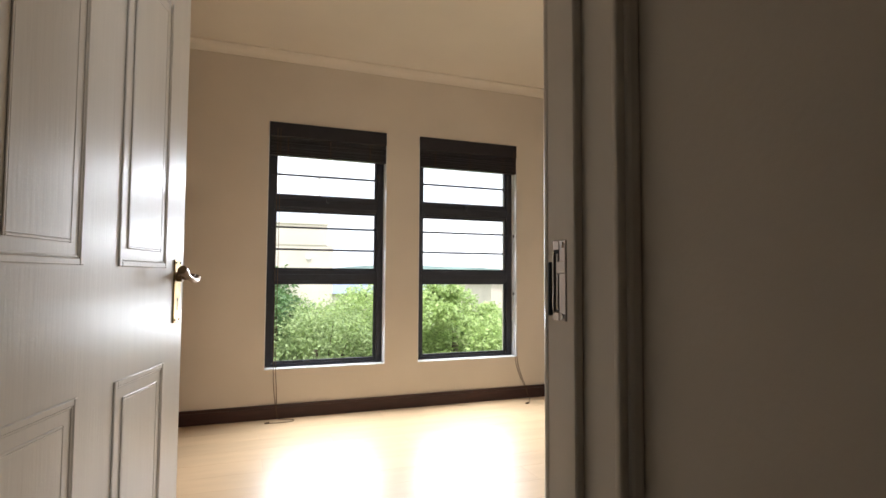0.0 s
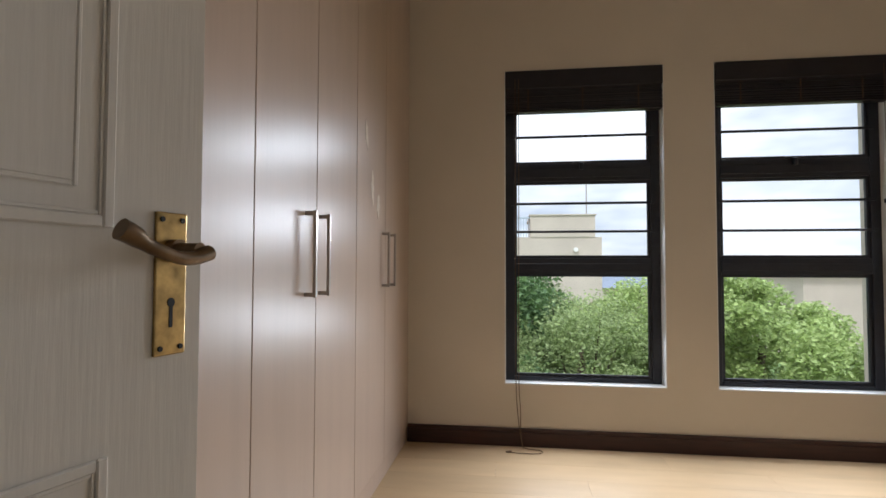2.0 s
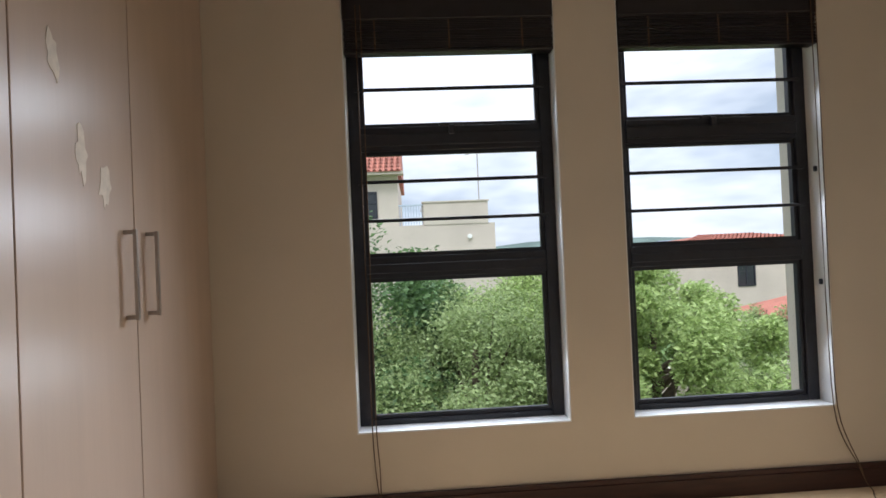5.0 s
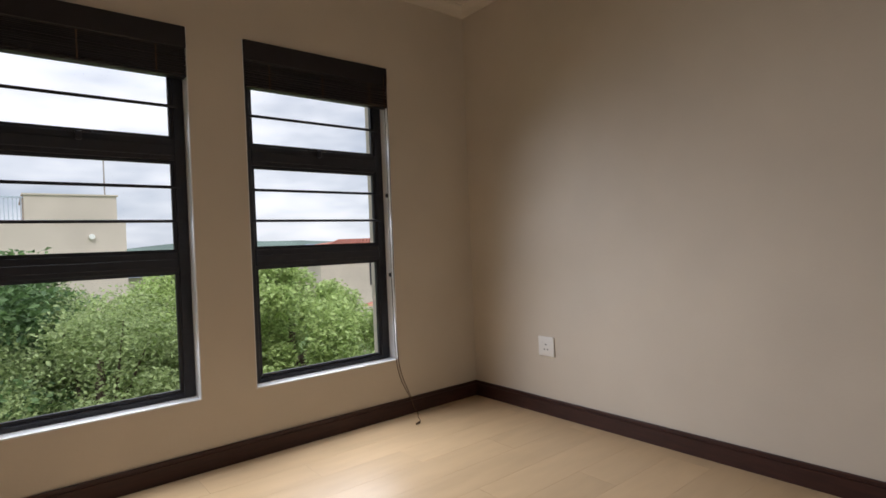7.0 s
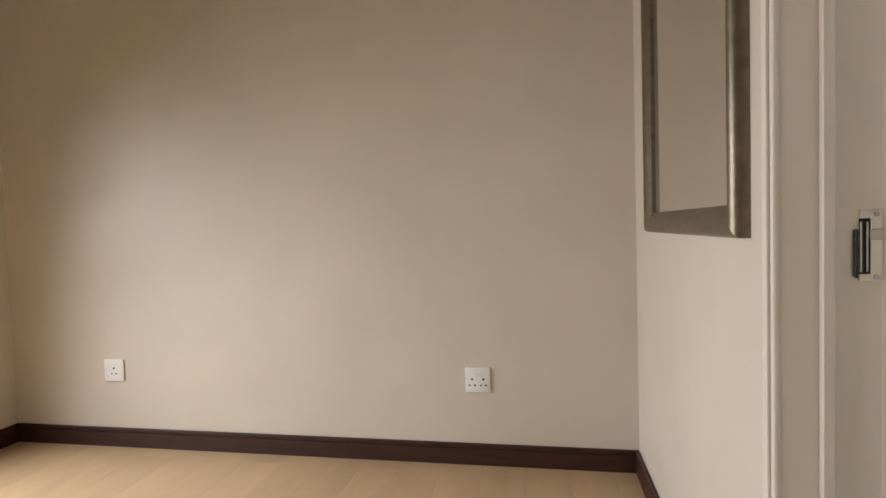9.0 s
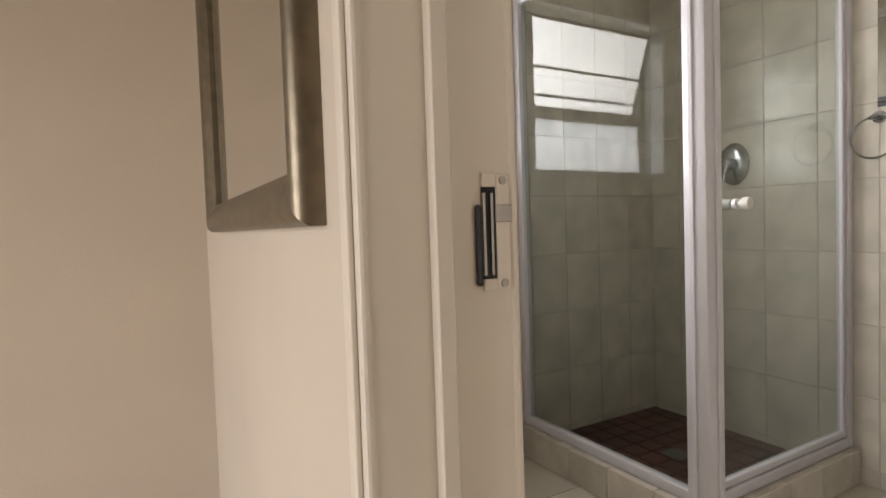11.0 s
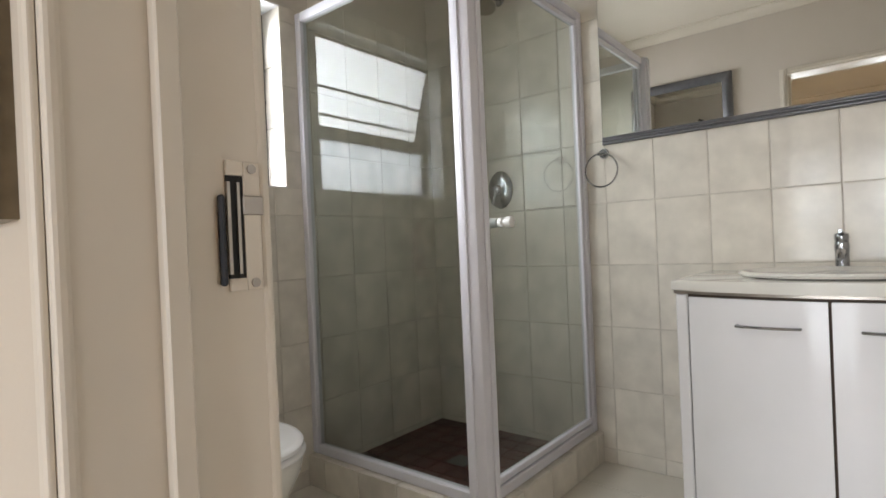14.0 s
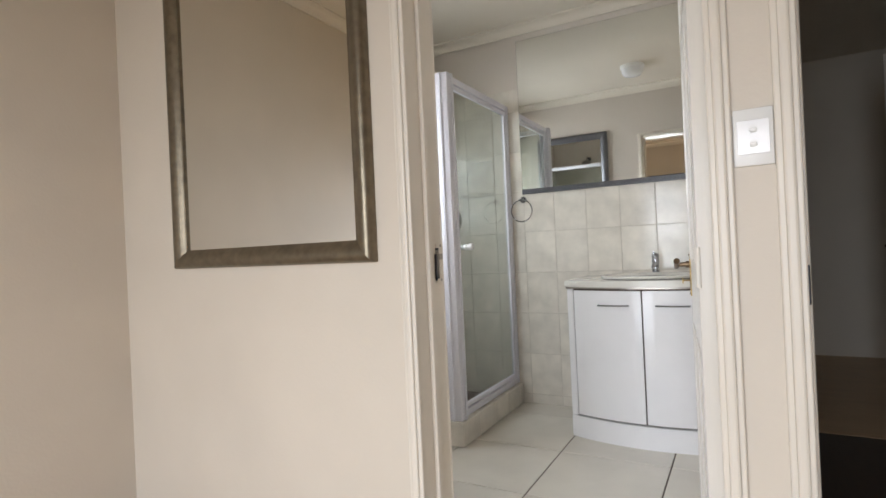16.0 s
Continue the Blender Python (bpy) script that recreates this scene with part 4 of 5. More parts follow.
def bottle():
    ob = thing("cleaner_bottle", 3.50, -0.417, 0.8822, "magenta toilet cleaner bottle with a pale angled cap", "bottle")
    ob.scale = (1.0, 1.0, 1.06)
    bm = bmesh.new()
    n = 28
    prof = [(0.034, 0.0, 0), (0.038, 0.004, 0), (0.0385, 0.10, 0), (0.0385, 0.19, 0), (0.036, 0.212, 0.0), (0.026, 0.238, 0.006), (0.017, 0.252, 0.012), (0.0145, 0.262, 0.016)]
    rings = [[bm.verts.new((0.62 * r * math.cos(2 * math.pi * j / n), off + 1.08 * r * math.sin(2 * math.pi * j / n), z)) for j in range(n)] for r, z, off in prof]
    for a, b in zip(rings, rings[1:]):
        for j in range(n):
            bm.faces.new((a[j], a[(j + 1) % n], b[(j + 1) % n], b[j]))
    bm.faces.new(rings[0][::-1])
    bm.faces.new(rings[-1])
    part("body", bm, PINK, ob, "", True)
    part("cap", lathe(bmesh.new(), [(0.017, 0), (0.017, 0.014), (0.013, 0.018), (0.0115, 0.032), (0.008, 0.036)], 20, pose(0, 0.016, 0.258, -28, 0, 0)), PALE_PINK, ob, "pale pink cap", True)

    def wrap(name, material, y0, y1, z0, z1, lift, oval_=False):
        bm = bmesh.new()
        rows = []
        for i in range(13):
            u = i / 12
            yy = y0 + (y1 - y0) * u
            xx = -0.62 * 0.0385 * math.sqrt(max(0.0, 1 - (yy / (1.08 * 0.0385)) ** 2)) - lift
            zc, zh = (z0 + z1) / 2, (z1 - z0) / 2
            k = math.sqrt(max(0.02, 1 - (2 * u - 1) ** 2)) if oval_ else 1
            rows.append((bm.verts.new((xx, yy, zc - zh * k)), bm.verts.new((xx, yy, zc + zh * k))))
        for a, b in zip(rows, rows[1:]):
            bm.faces.new((a[0], b[0], b[1], a[1]))
        return part(name, bm, material, ob)
    wrap("label_band", LABEL_WHITE, -0.036, 0.036, 0.168, 0.184, 0.0006)
    wrap("label_text_bar", LABEL_NAVY, -0.032, 0.032, 0.172, 0.181, 0.0010)
    wrap("label_oval", LABEL_WHITE, -0.033, 0.033, 0.092, 0.160, 0.0006, True)
    wrap("label_badge", LABEL_NAVY, -0.031, 0.031, 0.102, 0.146, 0.0010, True)
    wrap("label_stripe", LABEL_WHITE, -0.028, 0.028, 0.117, 0.132, 0.0014)
    wrap("label_dot", LABEL_NAVY, 0.012, 0.028, 0.062, 0.084, 0.0010, True)
    wrap("label_bar", LABEL_RED, -0.030, 0.006, 0.070, 0.080, 0.0010)
    wrap("label_bar", LABEL_WHITE, -0.024, 0.004, 0.058, 0.062, 0.0010)


bottle()


def roll_holder():
    x, y, z = 3.21, YBN - 0.012, 0.80
    ob = thing("toilet_roll_holder", x, y, z, "chrome toilet roll holder with a curved cover on the tiles", "roll holder")
    part("mount", joined(B(-0.02, -0.012, 0.02, 0.02, 0, 0.10, 0.004, 2)), DULL_CHROME, ob, "", True)
    part("cover", tube(bmesh.new(), [(-0.055, -0.01, 0.05), (-0.05, -0.06, 0.02), (-0.045, -0.10, -0.04)], 0.006, 8), DULL_CHROME, ob, "", True)
    bm = bmesh.new()
    rows = []
    for i in range(9):
        an = radians(-10 + 100 * i / 8)
        yy, zz = -0.068 + 0.066 * math.cos(an), -0.115 + 0.0 + 0.16 * math.sin(an) * 1.0
        rows.append((bm.verts.new((-0.05, yy - 0.03 * (i < 3), zz)), bm.verts.new((0.05, yy - 0.03 * (i < 3), zz))))
    for a, b in zip(rows, rows[1:]):
        bm.faces.new((a[0], b[0], b[1], a[1]))
    bmesh.ops.solidify(bm, geom=bm.faces[:], thickness=0.0015)
    part("flap", bm, DULL_CHROME, ob, "", True)
    part("arm", tube(bmesh.new(), [(0.058, -0.008, 0.03), (0.058, -0.04, -0.03), (0.058, -0.075, -0.11), (0.05, -0.075, -0.115), (-0.062, -0.075, -0.115)], 0.005, 8), DULL_CHROME, ob, "", True)
    roll = thing("toilet_roll", x, y - 0.075, z - 0.128, "white toilet paper roll on its holder", "toilet roll")
    bm = bmesh.new()
    n = 36
    prof = [(0.022, -0.05), (0.050, -0.05), (0.052, -0.046), (0.052, 0.046), (0.050, 0.05), (0.022, 0.05)]
    rings = [[bm.verts.new((h, r * math.cos(2 * math.pi * j / n), r * math.sin(2 * math.pi * j / n))) for j in range(n)] for r, h in prof]
    for i in range(len(rings)):
        a, b = rings[i], rings[(i + 1) % len(rings)]
        for j in range(n):
            bm.faces.new((a[j], a[(j + 1) % n], b[(j + 1) % n], b[j]))
    part("paper", bm, PAPER, roll, "", True)
    bm = bmesh.new()
    rings = [[bm.verts.new((h, r * math.cos(2 * math.pi * j / n), r * math.sin(2 * math.pi * j / n))) for j in range(n)] for r, h in ((0.0205, -0.049), (0.0218, -0.049), (0.0218, 0.049), (0.0205, 0.049))]
    for i in range(4):
        a, b = rings[i], rings[(i + 1) % 4]
        for j in range(n):
            bm.faces.new((a[j], a[(j + 1) % n], b[(j + 1) % n], b[j]))
    part("cardboard_core", bm, CARDBOARD, roll, "brown cardboard core", True)


roll_holder()


def brush_hook():
    ob = thing("wall_bracket", XBE, -0.030, 0.340, "round chrome wall bracket with an upright pin", "bracket")
    part("rosette", lathe(bmesh.new(), [(0.03, 0), (0.028, 0.008), (0.02, 0.012)], 24, pose(0, 0, 0, 0, -90, 0)), NICKEL, ob, "", True)
    part("pin", joined(cyl(bmesh.new(), (0, 0, 0), (-0.045, 0, 0.0), 0.008, n=12), cyl(bmesh.new(), (-0.042, 0, -0.01), (-0.042, 0, 0.105), 0.0055, n=12)), BRASS, ob, "", True)


brush_hook()


def towel_rail():
    ob = thing("towel_rail", 3.36, YBN - 0.012, 1.52, "chrome double towel rail on the bathroom wall", "towel rail")
    for zz in (0.0,):
        part("rail", tube(bmesh.new(), [(-0.06, -0.075, zz), (0.18, -0.075, zz)], 0.007, 10), DULL_CHROME, ob, "", True)
    part("rail", tube(bmesh.new(), [(-0.06, -0.045, -0.04), (0.18, -0.045, -0.04)], 0.007, 10), DULL_CHROME, ob, "", True)
    for xx in (-0.04, 0.16):
        part("bracket", joined(B(xx - 0.008, -0.012, -0.06, xx + 0.008, 0, 0.03, 0.003), B(xx - 0.004, -0.085, -0.006, xx + 0.004, -0.008, 0.006, 0.001), B(xx - 0.004, -0.055, -0.046, xx + 0.004, -0.008, -0.034, 0.001)), DULL_CHROME, ob)


towel_rail()


def bath_lamp():
    ob = thing("ceiling_lamp", 2.04, -0.55, ZC, "round white ceiling lamp, switched off", "ceiling lamp")
    part("base", lathe(bmesh.new(), [(0.10, 0), (0.10, -0.02), (0.095, -0.026)], 32), PLASTIC, ob, "", True)
    part("shade", lathe(bmesh.new(), [(0.092, -0.026), (0.088, -0.06), (0.07, -0.085), (0.03, -0.097), (0.005, -0.099)], 32), SEAT, ob, "", True)


bath_lamp()


def bath_window():
    y0, y1, z0, z1 = -0.958, -0.050, 1.308, 2.10
    xf, xb = XBE + 0.13, XBE + 0.185
    ob = tagged(new("window_3"), "charcoal window with frosted panes and a tilted top light", "", "", "structure")
    s = 0.045
    part("window_frame", joined(B(xf, y0, z0, xb, y0 + s, z1, 0.003), B(xf, y1 - s * 0.5, z0, xb, y1, z1, 0.003), B(xf, y0 + s, z0, xb, y1 - s * 0.5, z0 + 0.02, 0.003), B(xf, y0 + s, z1 - s, xb, y1 - s * 0.5, z1, 0.003)), BLACK_AL, ob)
    part("transom", B(xf - 0.004, y0 + s, 1.588, xb, y1 - s * 0.5, 1.648, 0.003), BLACK_AL, ob)
    p1 = part("pane", B(xf + 0.03, y0 + s - 0.004, z0 + 0.016, xf + 0.035, y1 - s * 0.5 + 0.004, 1.592), FROST, ob)
    sash = part("sash", joined(B(-0.02, y0 + s + 0.004, -0.408, 0.014, y0 + s + 0.034, 0.0, 0.002), B(-0.02, y1 - 0.054, -0.408, 0.014, y1 - 0.024, 0.0, 0.002), B(-0.02, y0 + s + 0.034, -0.408, 0.014, y1 - 0.054, -0.378, 0.002), B(-0.02, y0 + s + 0.034, -0.03, 0.014, y1 - 0.054, 0.0, 0.002)), BLACK_AL, ob)
    p2 = part("pane", B(0.0, y0 + s + 0.03, -0.381, 0.005, y1 - 0.05, -0.027), FROST, sash)
    sash.matrix_basis = pose(xf + 0.045, 0, z1 - s - 0.002, 0, -16, 0)
    for p in (p1, p2):
        p.visible_shadow = False
    for z in (1.70, 1.84):
        part("burglar_bar", B(xf - 0.012, y0 + 0.01, z - 0.006, xf - 0.004, y1 - 0.01, z + 0.006, 0.001), BLACK_AL, ob)
    part("window_sill", B(XBE + 0.001, y0 + 0.0005, z0, xf, y1 - 0.0005, z0 + 0.005), REVEAL, ob)
    part("reveal", B(XBE + 0.001, y1 - 0.005, z0 + 0.005, xf, y1, z1), REVEAL, ob)
    for i in range(3):
        part("reveal_tile", B(XBE + 0.001, y0, z0 + 0.006 + i * 0.268, xf, y0 + 0.006, z0 + 0.271 + i * 0.268, 0.001), TILE, ob)
    part("reveal_head", B(XBE + 0.001, y0, z1 - 0.005, xf, y1, z1), REVEAL, ob)


bath_window()


# ---------------------------------------------------------------- outdoors
GZ = -3.3
structure("ground", B(-500, -500, GZ - 1, 600, 1200, GZ), GRASS, "green lawn and ground below the windows")
structure("house_wall_below", B(-6, YW + 0.1, GZ, 10, YW + WT, -0.12), PLASTER_OUT, "cream rendered wall below the windows")


def garden_wall():
    structure("garden_wall", joined(B(-9, 11.4, GZ, 30, 11.6, GZ + 1.9), B(-9, 11.36, GZ + 1.9, 30, 11.64, GZ + 1.98)), PLASTER_OUT, "cream rendered garden wall")


garden_wall()


def house_window(parent, x, y, z, w, h):
    f = part("window", joined(B(x, y - 0.05, z, x + 0.07, y + 0.02, z + h), B(x + w - 0.07, y - 0.05, z, x + w, y + 0.02, z + h), B(x + 0.07, y - 0.05, z, x + w - 0.07, y + 0.02, z + 0.07), B(x + 0.07, y - 0.05, z + h - 0.07, x + w - 0.07, y + 0.02, z + h), B(x + w / 2 - 0.03, y - 0.04, z + 0.07, x + w / 2 + 0.03, y + 0.02, z + h - 0.07), B(x + 0.07, y - 0.03, z + h * 0.55, x + w - 0.07, y, z + h * 0.55 + 0.04)), BLACK_AL, parent)
    part("pane", B(x + 0.03, y - 0.012, z + 0.03, x + w - 0.03, y - 0.004, z + h - 0.03), WINDOW_DARK, f)


def tiled_roof(parent, x0, x1, y0, y1, z0, z1, hip=True):
    """Courses of half-round tiles climbing from the front eave to a ridge."""
    bm = bmesh.new()
    rows = 14
    for r in range(rows):
        u0, u1 = r / rows, (r + 1) / rows
        a0 = x0 + (0.9 * (y1 - y0) * u0 if hip else 0)
        b0 = x1 - (0.9 * (y1 - y0) * u0 if hip else 0)
        n = max(2, int((b0 - a0) / 0.22))
        for i in range(n):
            xa = a0 + (b0 - a0) * i / n
            xb = a0 + (b0 - a0) * (i + 1) / n
            xm = (xa + xb) / 2
            ya, yb = y0 + (y1 - y0) * u0, y0 + (y1 - y0) * u1 + 0.04
            za, zb = z0 + (z1 - z0) * u0 + 0.05, z0 + (z1 - z0) * u1
            v = [bm.verts.new(c) for c in ((xa, ya, za - 0.06), (xm, ya, za + 0.05), (xb, ya, za - 0.06), (xb, yb, zb - 0.05), (xm, yb, zb + 0.04), (xa, yb, zb - 0.05))]
            bm.faces.new((v[0], v[1], v[4], v[5]))
            bm.faces.new((v[1], v[2], v[3], v[4]))
    tagged(part("roof_tiles", bm, ROOF_RED, parent, "weathered red clay roof tiles"), "", "", "", "stuff")
    body = bmesh.new()
    k = 0.9 * (y1 - y0) if hip else 0
    k = min(k, (x1 - x0) / 2 - 0.1)
    v = [body.verts.new(c) for c in ((x0, y0, z0), (x1, y0, z0), (x1, 2 * y1 - y0, z0), (x0, 2 * y1 - y0, z0), (x0 + k, y1, z1 - 0.03), (x1 - k, y1, z1 - 0.03))]
    for f in ((0, 1, 5, 4), (1, 2, 5), (2, 3, 4, 5), (3, 0, 4), (3, 2, 1, 0)):
        body.faces.new([v[i] for i in f])
    part("roof", body, ROOF_RED, parent)


def neighbour_house():
    ob = thing("house", 0, 22, GZ, "cream two-storey house with a flat parapet and red roof", "house", "houses beyond the garden")
    inv = ob.matrix_basis.inverted()

    def p(nm, bm, m, label=""):
        bm.transform(inv)
        return part(nm, bm, m, ob, label)
    p("wall", B(-9, 22, GZ, 4.3, 30, 2.25), PLASTER_OUT)
    p("parapet", joined(B(1.55, 21.97, 2.25, 4.05, 26, 3.10), B(1.5, 21.93, 3.10, 4.1, 26.05, 3.15)), PLASTER_OUT)
    p("upper_wall", B(-9, 22.02, 2.25, 0.60, 29, 4.25), PLASTER_OUT)
    p("eave", B(-9.4, 21.6, 4.2, 0.85, 22.1, 4.32), PLASTER_OUT)
    tiled_roof(ob, -9.4, 0.75, -0.45, 3.6, 4.3 - GZ, 6.9 - GZ, False)
    house_window(ob, -1.05, 0.02, 2.55 - GZ, 0.85, 1.05)
    for i in range(9):
        p("baluster", B(0.64 + i * 0.105, 22.05, 2.25, 0.665 + i * 0.105, 22.075, 3.0), RAIL_BLUE)
    p("handrail", B(0.6, 22.03, 3.0, 1.56, 22.1, 3.05), RAIL_BLUE)
    bm = cyl(bmesh.new(), (3.85, 23, 3.1), (3.85, 23, 5.25), 0.022, n=8)
    cyl(bm, (3.35, 22.8, 5.05), (4.25, 23.2, 5.35), 0.016, n=6)
    for i in range(6):
        cx = 3.4 + i * 0.15
        cyl(bm, (cx - 0.12, 22.95, 5.07 + i * 0.05), (cx + 0.12, 22.75, 5.07 + i * 0.05), 0.009, n=6)
    p("aerial", bm, NICKEL, "television aerial on a thin mast")
    p("wall_lamp", cyl(bmesh.new(), (3.3, 21.9, 1.75), (3.3, 22.0, 1.75), 0.09, n=12), PLASTIC)


neighbour_house()


def far_house(x, y, w, d, eave, ridge, roof, label, wins, rz=0.0):
    ob = thing("house", x, y, GZ, label, "house", "houses beyond the garden", rz)
    part("wall", B(0, 0, 0, w, d, eave - GZ), PLASTER_OUT, ob)
    if roof is ROOF_RED:
        tiled_roof(ob, -0.4, w + 0.4, -0.4, d / 2, eave - GZ, ridge - GZ)
    else:
        bm = bmesh.new()
        v = [bm.verts.new(c) for c in ((-0.4, -0.4, eave - GZ), (w + 0.4, -0.4, eave - GZ), (w + 0.4, d + 0.4, eave - GZ), (-0.4, d + 0.4, eave - GZ), (-0.4, d / 2, ridge - GZ), (w + 0.4, d / 2, ridge - GZ))]
        for f in ((0, 1, 5, 4), (1, 2, 5), (2, 3, 4, 5), (3, 0, 4), (3, 2, 1, 0)):
            bm.faces.new([v[i] for i in f])
        part("roof", bm, roof, ob)
    for wx, wz, ww, wh in wins:
        house_window(ob, wx, 0, wz - GZ, ww, wh)


far_house(14.0, 27, 9, 7, 0.92, 1.55, ROOF_RED, "cream house with a low red tiled roof", [(3.0, -1.1, 0.9, 1.3), (6.0, -1.1, 0.9, 1.3)])
far_house(13.5, 16, 8, 5, -1.5, -0.3, ROOF_RED, "lower building with an orange tiled roof", [])
far_house(14, 42, 10, 8, -0.3, 1.0, ROOF_GREY, "distant house with a slate-grey roof", [(2, -1.8, 1.2, 1.2), (6, -1.8, 1.2, 1.2)])
far_house(4.5, 48, 9, 8, -0.6, 0.8, ROOF_GREY, "distant house with a slate-grey roof", [(2, -2.0, 1.2, 1.2), (6, -2.0, 1.2, 1.2)])
far_house(26, 50, 10, 8, 0.0, 1.6, ROOF_GREY, "distant house with a slate-grey roof", [(2, -1.8, 1.2, 1.2)])


def hills():
    bm = bmesh.new()
    n = 80
    lo, hi, back = [], [], []
    for i in range(n + 1):
        an = radians(-70 + 140 * i / n)
        r = 620
        h = 10 + 9 * noise.noise(Vector((i * 0.09, 3.1, 0))) + 4 * noise.noise(Vector((i * 0.31, 7.7, 0)))
        x, y = r * math.sin(an), r * math.cos(an)
        lo.append(bm.verts.new((x, y, GZ - 1)))
        hi.append(bm.verts.new((x * 1.1, y * 1.1, max(2.0, h))))
        back.append(bm.verts.new((x * 1.3, y * 1.3, GZ - 1)))
    for i in range(n):
        bm.faces.new((lo[i], lo[i + 1], hi[i + 1], hi[i]))
        bm.faces.new((hi[i], hi[i + 1], back[i + 1], back[i]))
    structure("backdrop_hills", bm, HILL, "low wooded hills on the horizon", True)


hills()


def tree(x, y, top, radius, leaf, size, seed, label, count=9000, lean=0.0):
    """Tapered trunk, limbs and a crown of single bent leaves gathered in clumps."""
    rnd = random.Random(seed)
    ob = thing("tree", x, y, GZ, label, "tree", "trees in the garden")
    height = top - GZ
    bm = bmesh.new()
    crown_c = Vector((lean, 0, height - radius * 0.95))
    tube(bm, [(0, 0, 0), (0.05, 0.02, height * 0.2), (lean * 0.4, 0, height * 0.42), (lean * 0.8, 0.05, height * 0.7), (lean, 0, height * 0.88)], [0.16, 0.13, 0.10, 0.06, 0.02], 10)
    clumps = []
    for i in range(64):
        d = Vector((rnd.gauss(0, 1), rnd.gauss(0, 1), rnd.gauss(0.25, 0.8))).normalized()
        r = radius * rnd.uniform(0.55, 1.08)
        c = crown_c + Vector((d.x * r, d.y * r, d.z * r * 0.9))
        clumps.append((c, radius * rnd.uniform(0.13, 0.30)))
        if i < 26:
            base = Vector((lean * 0.5, 0, height * rnd.uniform(0.35, 0.65)))
            mid = base.lerp(c, 0.5) + Vector((0, 0, -0.1))
            tube(bm, [base, mid, c], [0.045, 0.025, 0.006], 6)
    part("trunk", bm, BARK, ob, "", True)
    verts, faces = [], []
    for k in range(count):
        c, cr = clumps[int(rnd.random() * len(clumps))]
        d = Vector((rnd.gauss(0, 1), rnd.gauss(0, 1), rnd.gauss(0, 1))).normalized() * cr * rnd.random() ** 0.4
        o = c + d
        s = size * rnd.uniform(0.6, 1.3)
        q = Euler((rnd.uniform(-1.0, 1.0), rnd.uniform(-1.0, 1.0), rnd.uniform(0, 6.28))).to_matrix()
        b = len(verts)
        for vx, vy, vz in ((0, 0, 0), (0.22, 0.45, 0.06), (0, 1.0, -0.12), (-0.22, 0.45, 0.06)):
            verts.append(o + q @ Vector((vx * s * 1.3, vy * s, vz * s)))
        faces += [(b, b + 1, b + 2), (b, b + 2, b + 3)]
    me = bpy.data.meshes.new("crown")
    me.from_pydata(verts, [], faces)
    me.materials.append(leaf)
    cr = new("crown", me)
    cr.parent = ob
    tagged(cr, "", "", "", "stuff")
    return ob


tree(-0.2, 10.2, 1.5, 2.3, LEAF_DARK, 0.095, 1, "dark green leafy tree behind the garden bushes", 38000)
tree(1.9, 8.6, 0.72, 1.9, LEAF_MID, 0.055, 2, "olive-green feathery tree outside the window", 62000)
tree(3.3, 9.6, 0.75, 1.5, LEAF_LIGHT, 0.07, 3, "bright green tree in the garden", 40000)
tree(4.35, 8.6, 0.75, 1.45, LEAF_LIGHT, 0.07, 4, "bright green bushy tree outside the window", 56000)
tree(7.6, 10.0, 0.1, 1.8, LEAF_MID, 0.065, 5, "olive-green feathery tree by the garden wall", 24000)
tree(0.2, 7.6, -0.65, 1.2, LEAF_MID, 0.06, 6, "low olive-green bush below the window", 14000)
tree(-2.8, 9.5, 0.9, 1.9, LEAF_DARK, 0.13, 7, "dark green leafy tree at the garden's edge", 10000)
tree(13.0, 19.0, -1.0, 1.4, LEAF_MID, 0.12, 8, "green tree beside the far house", 6000)


# ---------------------------------------------------------------- laid pieces: tiles and planks
def lay_wall_tiles(parent, axis, c, a0, a1, z_top, first, holes, sign):
    """Ceramic tiles on a wall. axis 'x': wall along x at y = c."""
    tw, th, g = 0.2150, 0.2810, 0.004
    cache = {}
    z = 0.068 - th
    row = 0
    while z < z_top - 0.01:
        lo, hi = max(z, 0.0), min(z + th - g, z_top)
        a = first - tw * 20
        while a < a1:
            s, e = max(a, a0), min(a + tw - g, a1)
            a += tw
            if e - s < 0.012 or hi - lo < 0.012:
                continue
            segs = [(s, e, lo, hi)]
            for h0, h1, hl, hh in holes:
                nxt = []
                for q0, q1, r0, r1 in segs:
                    if q1 <= h0 or q0 >= h1 or r1 <= hl or r0 >= hh:
                        nxt.append((q0, q1, r0, r1))
                        continue
                    if r0 < hl:
                        nxt.append((q0, q1, r0, hl))
                    if r1 > hh:
                        nxt.append((q0, q1, hh, r1))
                    m0, m1 = max(r0, hl), min(r1, hh)
                    if q0 < h0:
                        nxt.append((q0, h0, m0, m1))
                    if q1 > h1:
                        nxt.append((h1, q1, m0, m1))
                segs = nxt
            for q0, q1, r0, r1 in segs:
                if q1 - q0 < 0.008 or r1 - r0 < 0.008:
                    continue
                key = (round(q1 - q0, 3), round(r1 - r0, 3))
                if key not in cache:
                    w, h = (q1 - q0) / 2, (r1 - r0) / 2
                    bm = B(-w, 0, -h, w, 0.011, h, 0.0015) if axis == "x" else B(0, -w, -h, 0.011, w, h, 0.0015)
                    cache[key] = mesh_of("tile", bm, TILE)
                t = new("tile", cache[key])
                t.parent = parent
                off = 0.011 if sign < 0 else 0.0
                if axis == "x":
                    t.location = ((q0 + q1) / 2, c - off, (r0 + r1) / 2)
                else:
                    t.location = (c - off, (q0 + q1) / 2, (r0 + r1) / 2)
        z += th
        row += 1


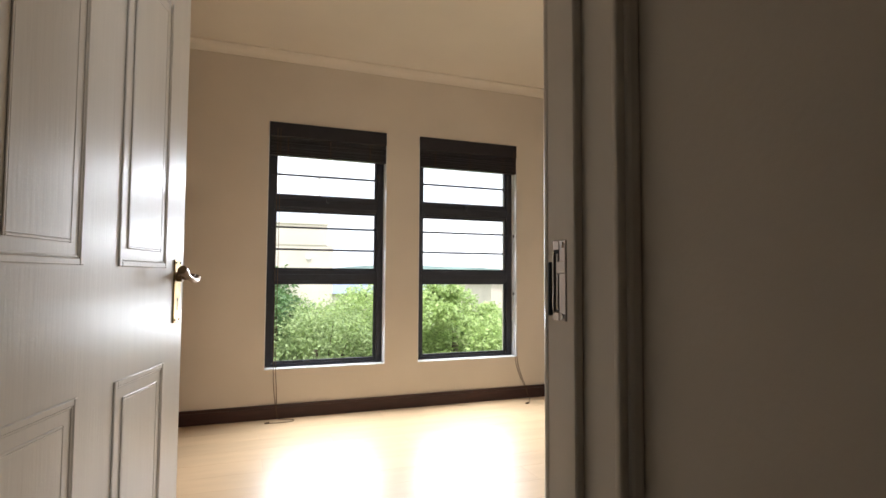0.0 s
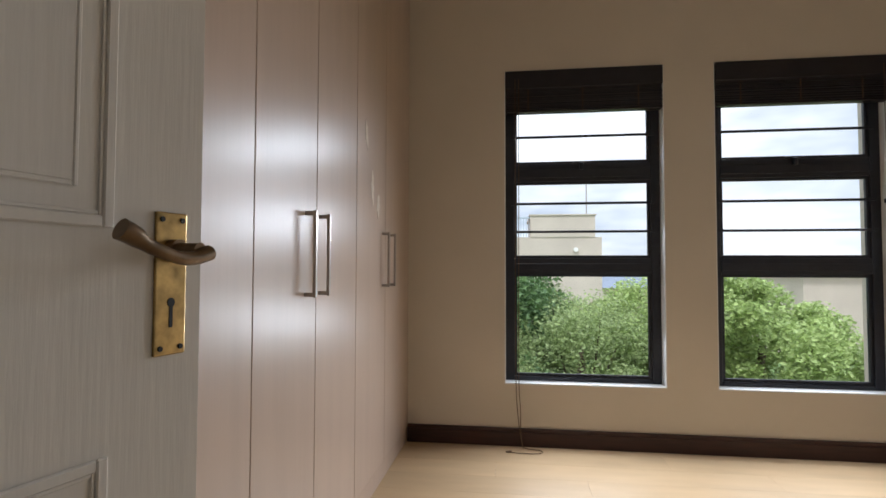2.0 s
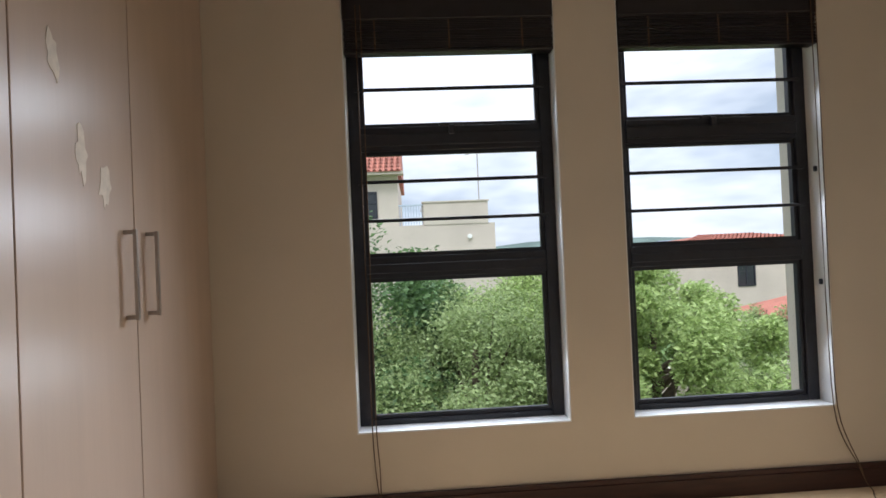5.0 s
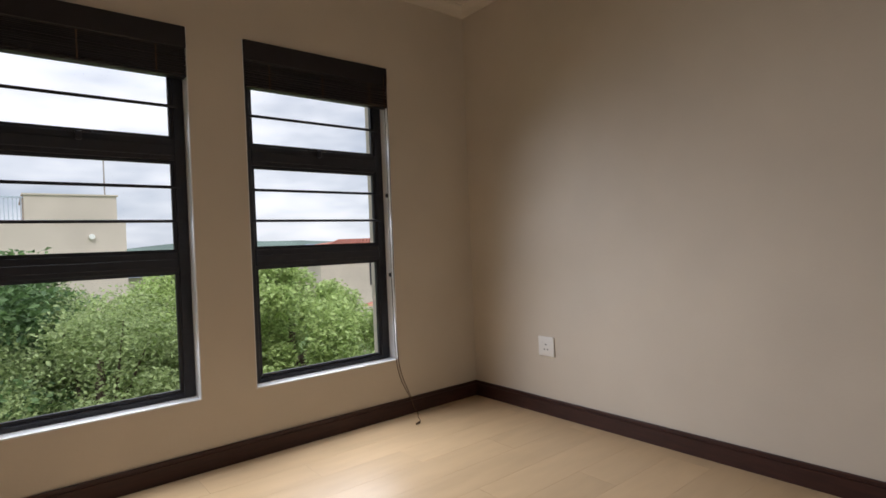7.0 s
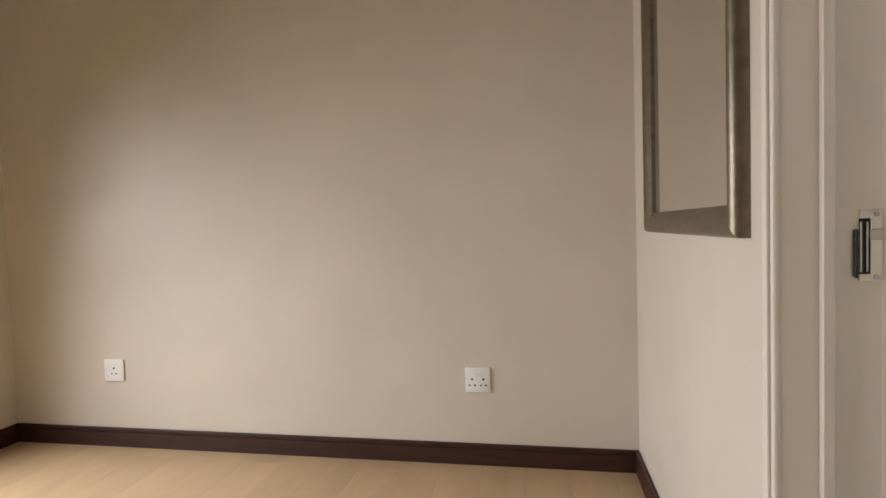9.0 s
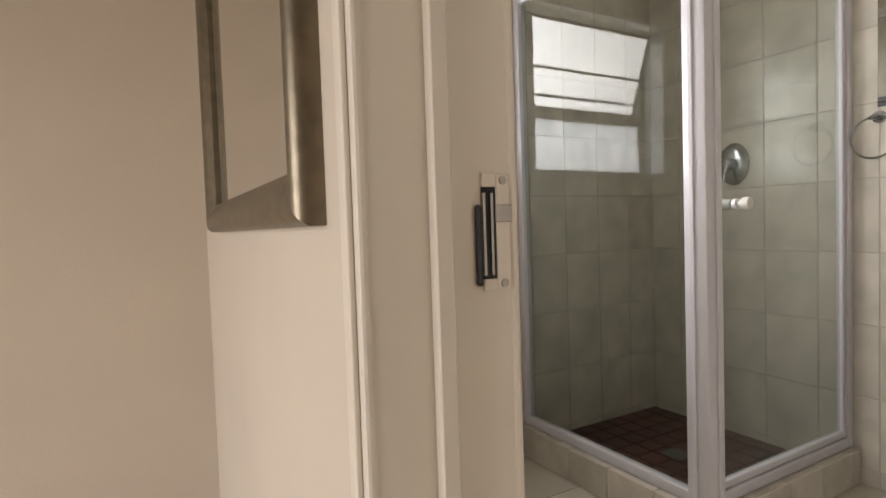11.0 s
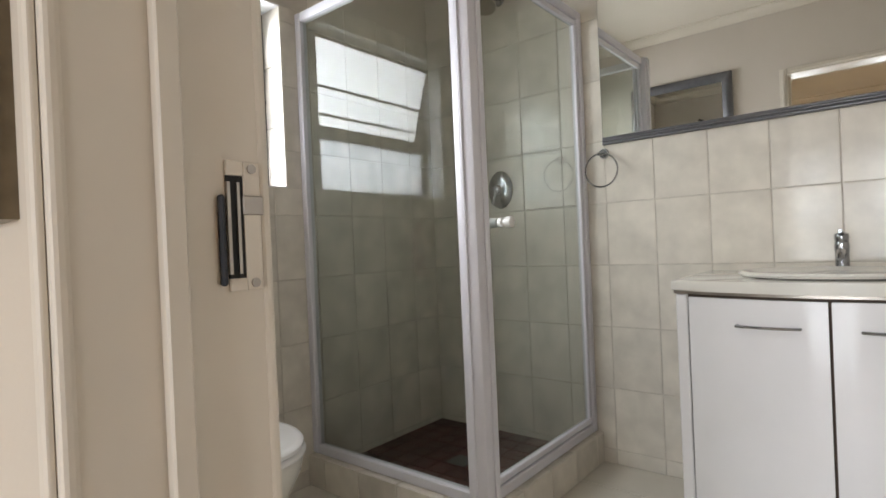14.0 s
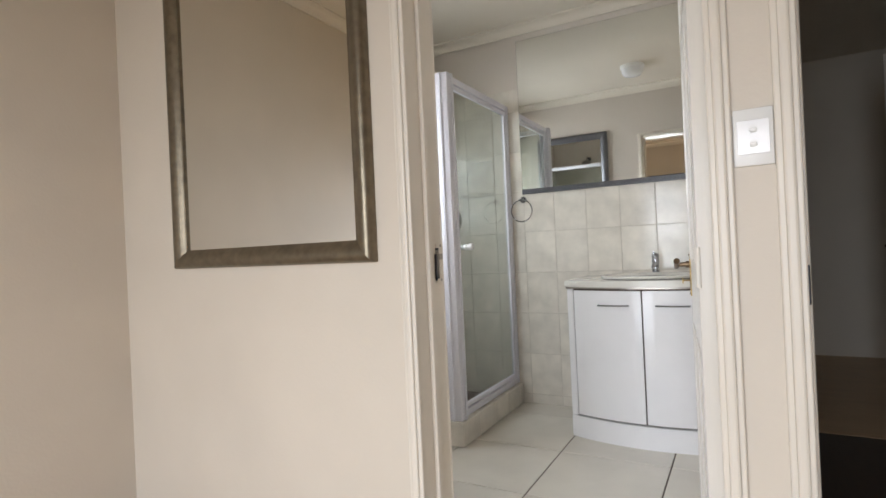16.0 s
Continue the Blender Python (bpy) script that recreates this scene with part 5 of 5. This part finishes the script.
lay_wall_tiles(wall_bs, "x", YB - 0.011, XBW, XBE, 2.19, 2.368, [], 1)
lay_wall_tiles(wall_be, "y", XBE + 0.011, YB, YBN, 2.19, -0.241, [(-0.958, -0.050, 1.308, 2.10)], -1)
grout_n = structure("wall_bath_north_tiling", joined(B(BATH_DOOR[1] + 0.06, YBN - 0.010, 0, XBE, YBN, 1.45)), GROUT, "tiled lower part of the bathroom wall beside the door")
lay_wall_tiles(grout_n, "x", YBN - 0.001, BATH_DOOR[1] + 0.062, XBE, 1.45, 2.455, [], -1)
structure("wall_bath_west_skin", B(XBW - 0.012, YB, 0, XBW, YBN, ZC), BATH_PAINT, "painted bathroom side wall")
for p_x0, p_x1, p_z0, p_z1 in ((BATH_DOOR[1] + 0.045, XBE, 1.45, ZC), (BATH_DOOR[0] - 0.045, BATH_DOOR[1] + 0.045, DOOR_H + 0.045, ZC)):
    structure("plaster_bath_north", B(p_x0, YBN - 0.004, p_z0, p_x1, YBN, p_z1), BATH_PAINT, "painted upper bathroom wall")

ft, fg = 0.54, 0.006
me_ft = mesh_of("floor_tile", B(-(ft - fg) / 2, -(ft - fg) / 2, -0.006, (ft - fg) / 2, (ft - fg) / 2, 0.0, 0.0015), FLOOR_TILE)
cutf = {}
for i in range(-2, 3):
    for j in range(-2, 4):
        a0, b0 = 2.143 + ft * i, -1.155 + ft * j
        xa, xb, ya, yb = max(a0 + fg / 2, XBW), min(a0 + ft - fg / 2, XBE), max(b0 + fg / 2, YB), min(b0 + ft - fg / 2, YS - 0.08)
        if xb - xa < 0.02 or yb - ya < 0.02:
            continue
        key = (round(xb - xa, 3), round(yb - ya, 3))
        if key not in cutf:
            cutf[key] = mesh_of("floor_tile", B(-(xb - xa) / 2, -(yb - ya) / 2, -0.0055, (xb - xa) / 2, (yb - ya) / 2, 0.0, 0.0015), FLOOR_TILE)
        t = new("floor_tile", cutf[key])
        t.parent = bath_floor
        t.location = ((xa + xb) / 2, (ya + yb) / 2, 0.0)

pw, pl = 0.192, 1.285
y = YS - 0.08
k = 0
cutp = {}
while y < YW:
    x = XCW - (0.0, 0.43, 0.86)[k % 3] * 1.0
    while x < XE:
        xa, xb, ya, yb = max(x, XCW), min(x + pl - 0.0008, XE), y, min(y + pw - 0.0008, YW)
        if xb - xa > 0.02 and yb - ya > 0.01:
            key = (round(xb - xa, 3), round(yb - ya, 3))
            if key not in cutp:
                cutp[key] = mesh_of("plank", B(-(xb - xa) / 2, -(yb - ya) / 2, -0.007, (xb - xa) / 2, (yb - ya) / 2, 0.0), LAMINATE)
            t = new("plank", cutp[key])
            t.parent = floor
            t.location = ((xa + xb) / 2, (ya + yb) / 2, 0.0)
        x += pl
    y += pw
    k += 1
